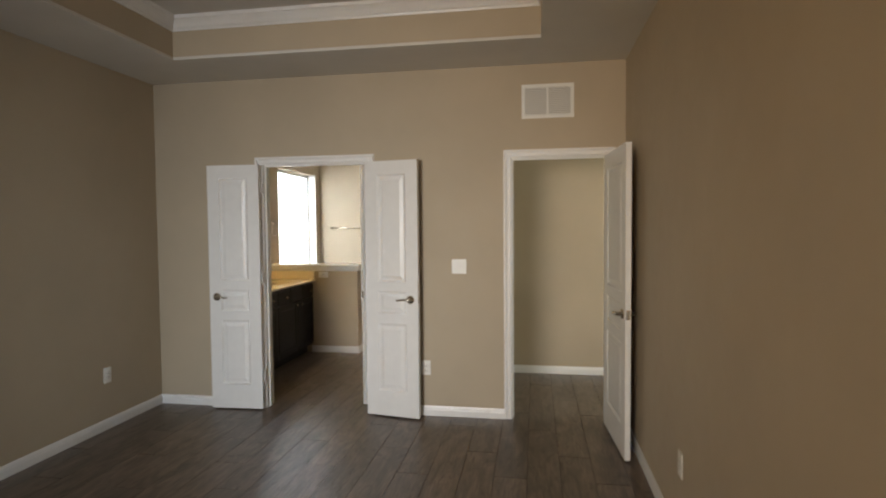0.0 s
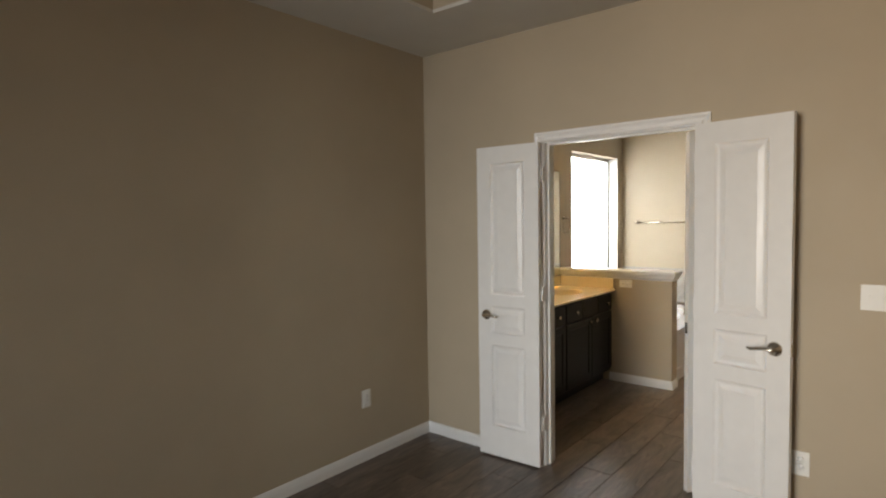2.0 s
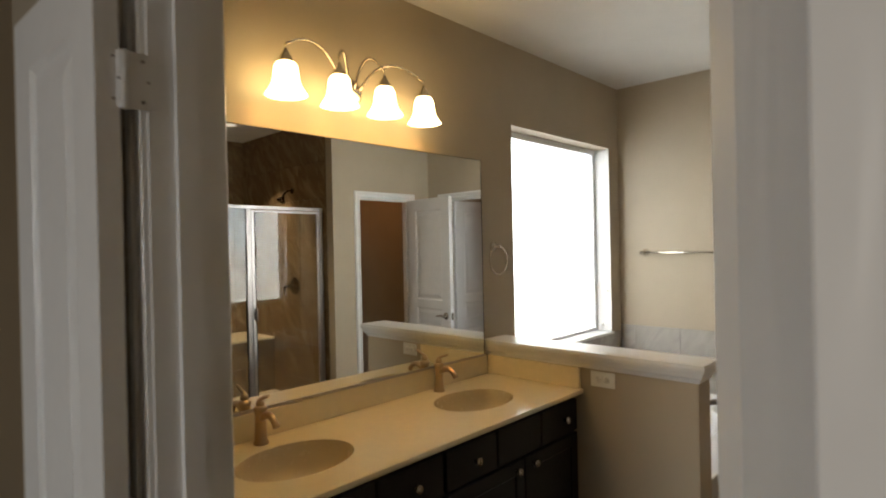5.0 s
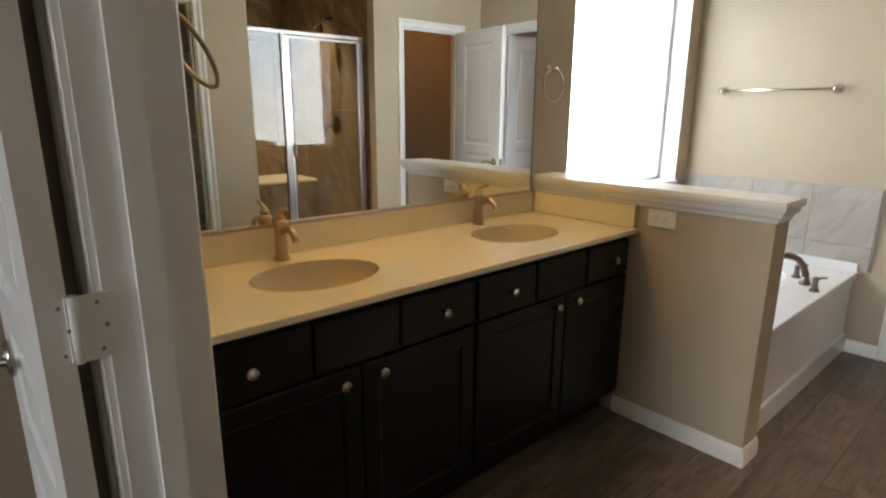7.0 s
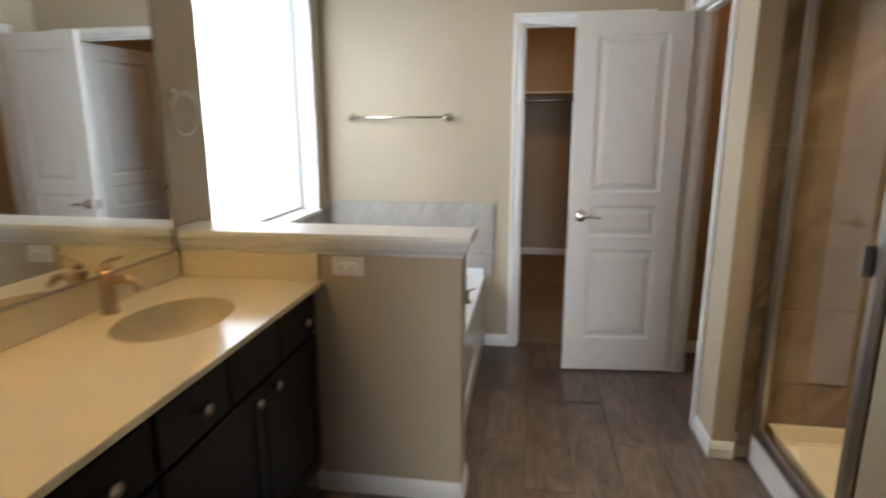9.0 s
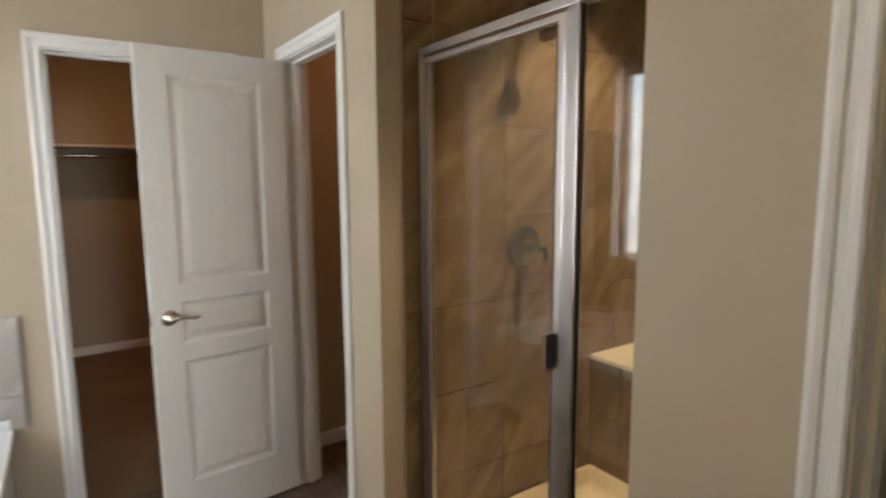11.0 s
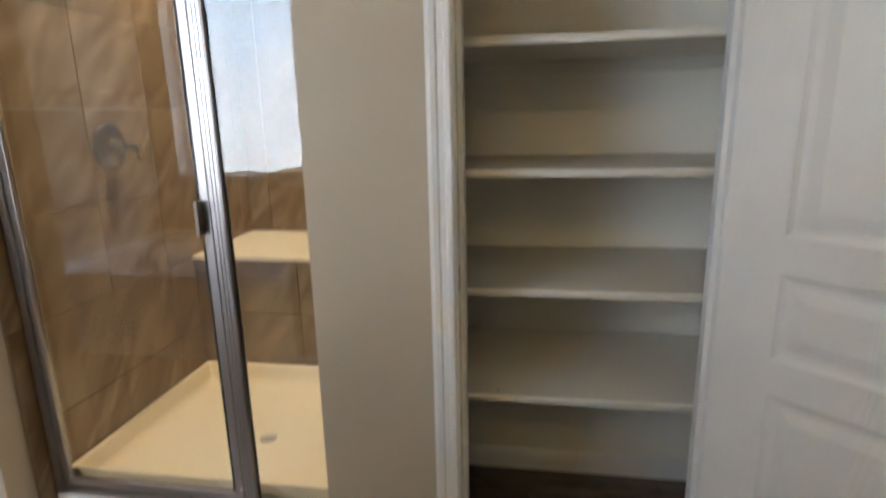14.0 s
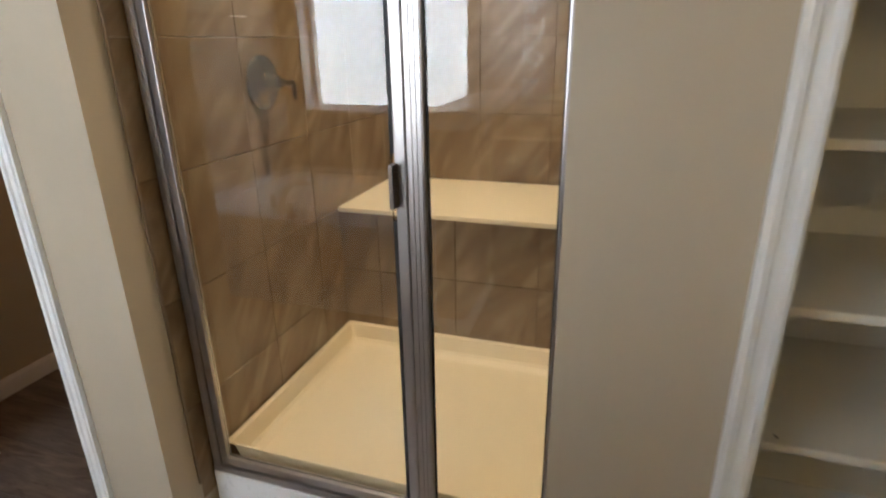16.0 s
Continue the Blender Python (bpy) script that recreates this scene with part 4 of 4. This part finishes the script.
part("gasket", boxes((GX - 0.005, GX + 0.005, MY - 0.0405, MY - 0.0365, ZB + 0.024, ZT - 0.002), (GX - 0.005, GX + 0.005, SY0 + 0.0245, SY0 + 0.028, ZB + 0.024, ZT - 0.002)), DARK, screen)

FW = 7.239       # tile face of the shower's plumbing wall
valve = thing("shower_valve", "brushed bronze-nickel round shower valve with a lever", "shower valve")
bm = bmesh.new()
lathe(bm, [(0.083, 0.0), (0.083, 0.004), (0.070, 0.012), (0.040, 0.018), (0.030, 0.022), (0.026, 0.050), (0.020, 0.062), (0.0, 0.064)], (0.065, FW, 1.235), "-y", 32)
part("escutcheon", bm, VALVE, valve)
bm = bmesh.new()
tube(bm, [(0.065, FW - 0.055, 1.235), (0.076, FW - 0.074, 1.233), (0.090, FW - 0.092, 1.227)], [0.017, 0.012, 0.009], 12)
tube(bm, [(0.090, FW - 0.092, 1.243), (0.091, FW - 0.094, 1.226), (0.093, FW - 0.096, 1.200), (0.094, FW - 0.096, 1.180)], [0.006, 0.009, 0.008, 0.005], 12)
part("lever", bm, VALVE, valve)
head = thing("overhead_shower", "brushed bronze-nickel shower head on a bent arm", "shower fixture")
bm = bmesh.new()
lathe(bm, [(0.030, 0.0), (0.029, 0.006), (0.014, 0.012)], (0.075, FW, 2.140), "-y", 20)
tube(bm, arc((0.075, FW, 2.140), (0.072, FW - 0.075, 2.148), (0.066, FW - 0.108, 2.078), 8), 0.010, 10)
part("arm", bm, VALVE, head)
bm = bmesh.new()
lathe(bm, [(0.014, 0.045), (0.018, 0.030), (0.036, 0.008), (0.042, 0.0), (0.042, -0.010), (0.0, -0.012)], n=20)
bmesh.ops.rotate(bm, cent=(0, 0, 0), matrix=Matrix.Rotation(radians(-32), 3, "X"), verts=bm.verts[:])
bmesh.ops.translate(bm, vec=(0.062, FW - 0.128, 2.040), verts=bm.verts[:])
part("nozzle", bm, VALVE, head)
lampd = thing("recessed_light", "white switched-on recessed ceiling light above the shower", "ceiling light")
bm = bmesh.new()
lathe(bm, [(0.055, -0.004), (0.085, -0.006), (0.090, -0.001), (0.090, 0.0)], (0.30, 6.75, H), "z", 28, caps=False)
part("trim_ring", bm, PLATE, lampd)
bm = bmesh.new()
lathe(bm, [(0.0545, -0.003), (0.0545, -0.001), (0.0, -0.001)], (0.30, 6.75, H), "z", 24)
part("lens", bm, glowing("lit_lens", (1.0, 0.88, 0.70), 1.6), lampd, "lit frosted lens")
part("trim_strip", soft_box(-0.496, -0.488, 7.228, 7.2345, 0.13, H - 0.002, 0.002), GROUT_TAN, tagged(thing("tile_edge_trim", "tan metal edge strip of the shower tiles", "tile trim"), kind="structure"))

# ---- linen closet ----
for z in (1.803, 1.500, 1.185, 0.872, 0.566):
    sh = thing("closet_shelf", "painted white linen closet shelf", "shelf", group="linen shelves")
    part("board", soft_box(-0.415, 0.088, 5.092, 6.099, z - 0.019, z, 0.003), SHELF, sh)
    part("cleat", boxes((-0.40, 0.086, 6.081, 6.0995, z - 0.060, z - 0.0195)), SHELF, sh)
    part("cleat", boxes((-0.40, 0.086, 5.0905, 5.110, z - 0.060, z - 0.0195)), SHELF, sh)
    part("cleat", boxes((0.071, 0.0895, 5.112, 6.080, z - 0.060, z - 0.0195)), SHELF, sh)
screw = thing("loose_screw", "small dark screw lying on the lowest linen shelf", "screw")
bm = bmesh.new()
tube(bm, [(-0.393, 5.771, 0.5677), (-0.387, 5.776, 0.5677)], [0.0014, 0.0009], 8)
lathe(bm, [(0.0028, 0.0), (0.0028, 0.0014), (0.0, 0.002)], (-0.394, 5.770, 0.5664), "z", 10)
part("shank", bm, DARK, screw)
part("plate", boxes((XS + 0.012, XS + 0.036, LINEN_DOOR[1] - 0.0015, LINEN_DOOR[1] + 0.001, 0.915, 0.975)), NICKEL,
     tagged(thing("strike_plate", "small metal strike plate on the door jamb", "strike plate")))

# ---- walk-in closet ----
rack = thing("closet_rack", "white closet shelf with a metal hanging rod", "shelf")
part("board", soft_box(XL + 0.002, 0.198, 10.80, 11.198, 1.765, 1.785, 0.003), SHELF, rack)
bm = bmesh.new()
tube(bm, [(XL + 0.002, 10.90, 1.700), (0.198, 10.90, 1.700)], 0.016, 12)
part("rod", bm, NICKEL, rack, "chrome hanging rod")

# ---- plates and vents ----


def wall_plate(name, at, w, h, label, category, kind, group=""):
    """A plate whose local x runs along the wall, y up, z out."""
    base = thing(name, label, category, at=at, group=group)
    part("plate", soft_box(-w / 2, w / 2, -h / 2, h / 2, 0.0005, 0.006, 0.002), PLATE, base)
    if kind == "outlet":
        for v in (-1, 1):
            bm = bmesh.new()
            lathe(bm, [(0.0165, 0.006), (0.0160, 0.0075), (0.0, 0.0075)], (0, v * 0.0195, 0), "z", 18)
            f = part("socket", bm, PLATE, base)
            part("slots", boxes((-0.0075, -0.0055, v * 0.0195 - 0.001, v * 0.0195 + 0.007, 0.0072, 0.0078),
                                (0.0055, 0.0075, v * 0.0195 - 0.001, v * 0.0195 + 0.007, 0.0072, 0.0078),
                                (-0.002, 0.002, v * 0.0195 - 0.010, v * 0.0195 - 0.006, 0.0072, 0.0078)), DARK, f)
    if kind == "switch":
        for u in (-0.023, 0.023):
            part("toggle_frame", boxes((u - 0.0115, u + 0.0115, -0.022, 0.022, 0.006, 0.0068)), PLATE, base)
            bm = soft_box(u - 0.005, u + 0.005, -0.012, 0.012, 0.006, 0.016, 0.002)
            part("toggle", bm, PLATE, base)
    return base


def on_wall(x, y, z, ux, n):
    m = Matrix((Vector(ux), Vector(n).cross(Vector(ux)), Vector(n))).transposed().to_4x4()
    m.translation = (x, y, z)
    return m


wall_plate("light_switch", on_wall(-0.146, YW, 1.198, (1, 0, 0), (0, -1, 0)), 0.116, 0.114, "white double toggle light switch plate", "light switch", "switch")
wall_plate("outlet", on_wall(-0.418, YW, 0.385, (1, 0, 0), (0, -1, 0)), 0.072, 0.116, "white duplex wall outlet", "outlet", "outlet", "wall outlets")
wall_plate("outlet", on_wall(XL, 4.070, 0.408, (0, -1, 0), (1, 0, 0)), 0.072, 0.116, "white duplex wall outlet", "outlet", "outlet", "wall outlets")
wall_plate("outlet", on_wall(XR, 3.030, 0.402, (0, 1, 0), (-1, 0, 0)), 0.072, 0.116, "white duplex wall outlet", "outlet", "outlet", "wall outlets")
wall_plate("outlet", on_wall(-2.080, PONY[0], 0.942, (0, 0, 1), (0, -1, 0)), 0.072, 0.120, "white duplex outlet set sideways under the half wall cap", "outlet", "outlet", "wall outlets")

vent = thing("air_vent", "white two-panel return air grille high on the wall", "vent", at=on_wall(0.541, YW, 2.458, (1, 0, 0), (0, -1, 0)))
W2, H2 = 0.195, 0.128
part("frame", boxes((-W2, W2, -H2, -H2 + 0.025, 0.0005, 0.010), (-W2, W2, H2 - 0.025, H2, 0.0005, 0.010), (-W2, -W2 + 0.025, -H2 + 0.025, H2 - 0.025, 0.0005, 0.010),
                    (W2 - 0.025, W2, -H2 + 0.025, H2 - 0.025, 0.0005, 0.010), (-0.007, 0.007, -H2 + 0.025, H2 - 0.025, 0.0005, 0.010)), PLATE, vent)
part("backing", boxes((-W2 + 0.025, W2 - 0.025, -H2 + 0.025, H2 - 0.025, 0.0004, 0.0012)), VENT_BACK, vent)
for k in range(15):
    v = -H2 + 0.032 + k * (2 * H2 - 0.064) / 14
    for a, b in ((-W2 + 0.025, -0.007), (0.007, W2 - 0.025)):
        bm = bmesh.new()
        q = [bm.verts.new(p) for p in ((a, v - 0.006, 0.0085), (b, v - 0.006, 0.0085), (b, v + 0.005, 0.003), (a, v + 0.005, 0.003),
                                       (a, v - 0.006, 0.0075), (b, v - 0.006, 0.0075), (b, v + 0.005, 0.002), (a, v + 0.005, 0.002))]
        for f in ((0, 1, 2, 3), (7, 6, 5, 4), (0, 4, 5, 1), (2, 6, 7, 3), (0, 3, 7, 4), (1, 5, 6, 2)):
            bm.faces.new([q[i] for i in f])
        part("slat", bm, PLATE, vent)

# ---- pieces of floor and walls ----
PLANK_W, PLANK_L, JOINT = 0.200, 1.200, 0.003


def plank_mesh(cache, w, l):
    """A plank or tile lying at its middle, with a small chamfer; alike sizes share one mesh."""
    key = (round(w, 3), round(l, 3))
    if key not in cache:
        bm = bmesh.new()
        c, t = 0.0010, 0.010
        lo = [bm.verts.new((sx * w / 2, sy * l / 2, -t)) for sx, sy in ((-1, -1), (1, -1), (1, 1), (-1, 1))]
        mid = [bm.verts.new((sx * w / 2, sy * l / 2, -c)) for sx, sy in ((-1, -1), (1, -1), (1, 1), (-1, 1))]
        top = [bm.verts.new((sx * (w / 2 - c), sy * (l / 2 - c), 0)) for sx, sy in ((-1, -1), (1, -1), (1, 1), (-1, 1))]
        for a, b in ((lo, mid), (mid, top)):
            for k in range(4):
                bm.faces.new((a[k], a[(k + 1) % 4], b[(k + 1) % 4], b[k]))
        bm.faces.new(top)
        bmesh.ops.recalc_face_normals(bm, faces=bm.faces[:])
        me = bpy.data.meshes.new("piece")
        bm.to_mesh(me)
        bm.free()
        cache[key] = me
    return cache[key]


floor_ob = structure("floor", boxes((XL - 0.05, 3.7, YBACK - 0.05, YF + 0.09, -0.05, -0.0035)), GROUT, "dark wood-look plank tile floor with narrow joints", "floor")
structure("floor_closet", boxes((XL - 0.05, 0.3, YF + 0.091, 11.4, -0.05, 0.004)), CARPET, "tan cut-pile closet carpet", "carpet")
planks = {}
rng = random.Random(4)
row, x = 0, XL - 0.04
while x < 1.14:
    y = YBACK - 0.04 - (row % 3) * PLANK_L / 3 - rng.uniform(0, 0.1)
    while y < YF + 0.085:
        a, b = max(y, YBACK - 0.04), min(y + PLANK_L - JOINT, YF + 0.088)
        if b - a > 0.03:
            me = plank_mesh(planks, PLANK_W - JOINT, b - a)
            if not me.materials:
                me.materials.append(PLANK)
            ob = new("plank", me)
            ob.parent = floor_ob
            ob.matrix_basis = pose(x + PLANK_W / 2, (a + b) / 2, rng.uniform(-0.0006, 0.0004), rng.uniform(-0.03, 0.03), rng.uniform(-0.05, 0.05))
        y += PLANK_L
    x += PLANK_W
    row += 1


def tile_field(base, m, u0, u1, v0, v1, size, u_off, v_off, material, cache):
    """Square tiles over a rectangle of the plane m (its x and y), cut at the edges."""
    g = 0.0022
    i = math.floor((u0 - u_off) / size)
    while u_off + i * size < u1:
        j = math.floor((v0 - v_off) / size)
        while v_off + j * size < v1:
            a, b = max(u0, u_off + i * size + g / 2), min(u1, u_off + (i + 1) * size - g / 2)
            c, d = max(v0, v_off + j * size + g / 2), min(v1, v_off + (j + 1) * size - g / 2)
            if b - a > 0.01 and d - c > 0.01:
                me = plank_mesh(cache, b - a, d - c)
                if not me.materials:
                    me.materials.append(material)
                ob = new("tile", me)
                ob.parent = base
                ob.matrix_basis = m @ pose((a + b) / 2, (c + d) / 2, 0.008 + rng.uniform(-0.0004, 0.0004))
            j += 1
        i += 1


def plane(origin, ux, n):
    """The pose of a wall plane: x along ux, y up, z out along n."""
    m = Matrix((Vector(ux), Vector((0, 0, 1)), Vector(n))).transposed().to_4x4()
    m.translation = origin
    return m


tan, pale = {}, {}
back = structure("wall_tile_shower", boxes((1.0785, 1.0795, 6.211, 7.249, 0.05, H)), GROUT_TAN, "tan stone-look ceramic wall tiles in the shower", "tile")
tile_field(back, plane((1.074, 0, 0), (0, -1, 0), (-1, 0, 0)), -7.243, -6.214, 0.715, H, 0.333, -6.790, 1.032, TILE, tan)
tile_field(back, plane((0, 7.247, 0), (1, 0, 0), (0, -1, 0)), -0.500, 1.066, 0.06, H, 0.333, 0.30, 1.036, TILE, tan)
tile_field(back, plane((0, 6.213, 0), (-1, 0, 0), (0, 1, 0)), -1.066, 0.500, 0.06, H, 0.333, -0.30, 1.036, TILE, tan)
tile_field(back, plane((0.490, 0, 0), (0, -1, 0), (-1, 0, 0)), -7.243, -6.214, 0.16, 0.690, 0.333, -6.735, 0.438, TILE, tan)
tub_tiles = structure("wall_tile_tub", boxes((XL + 0.0005, -1.652, YF - 0.0012, YF - 0.0004, 0.49, 0.960)), GROUT_PALE, "pale marble-look tiles above the tub", "tile")
tile_field(tub_tiles, plane((0, YF - 0.003, 0), (1, 0, 0), (0, -1, 0)), XL + 0.011, -1.652, 0.492, 0.962, 0.333, -1.655, 0.962, TILE_LIGHT, pale)
tile_field(tub_tiles, plane((XL + 0.003, 0, 0), (0, 1, 0), (1, 0, 0)), 6.902, YF - 0.012, 0.492, 0.915, 0.330, YF - 0.02, 0.968, TILE_LIGHT, pale)
part("trim_strip", soft_box(-1.6515, -1.6445, YF - 0.013, YF - 0.0003, 0.493, 0.964, 0.0015), PULL,
     tagged(thing("tile_edge_trim", "dark metal edge strip of the tub wall tiles", "tile trim"), kind="structure"))
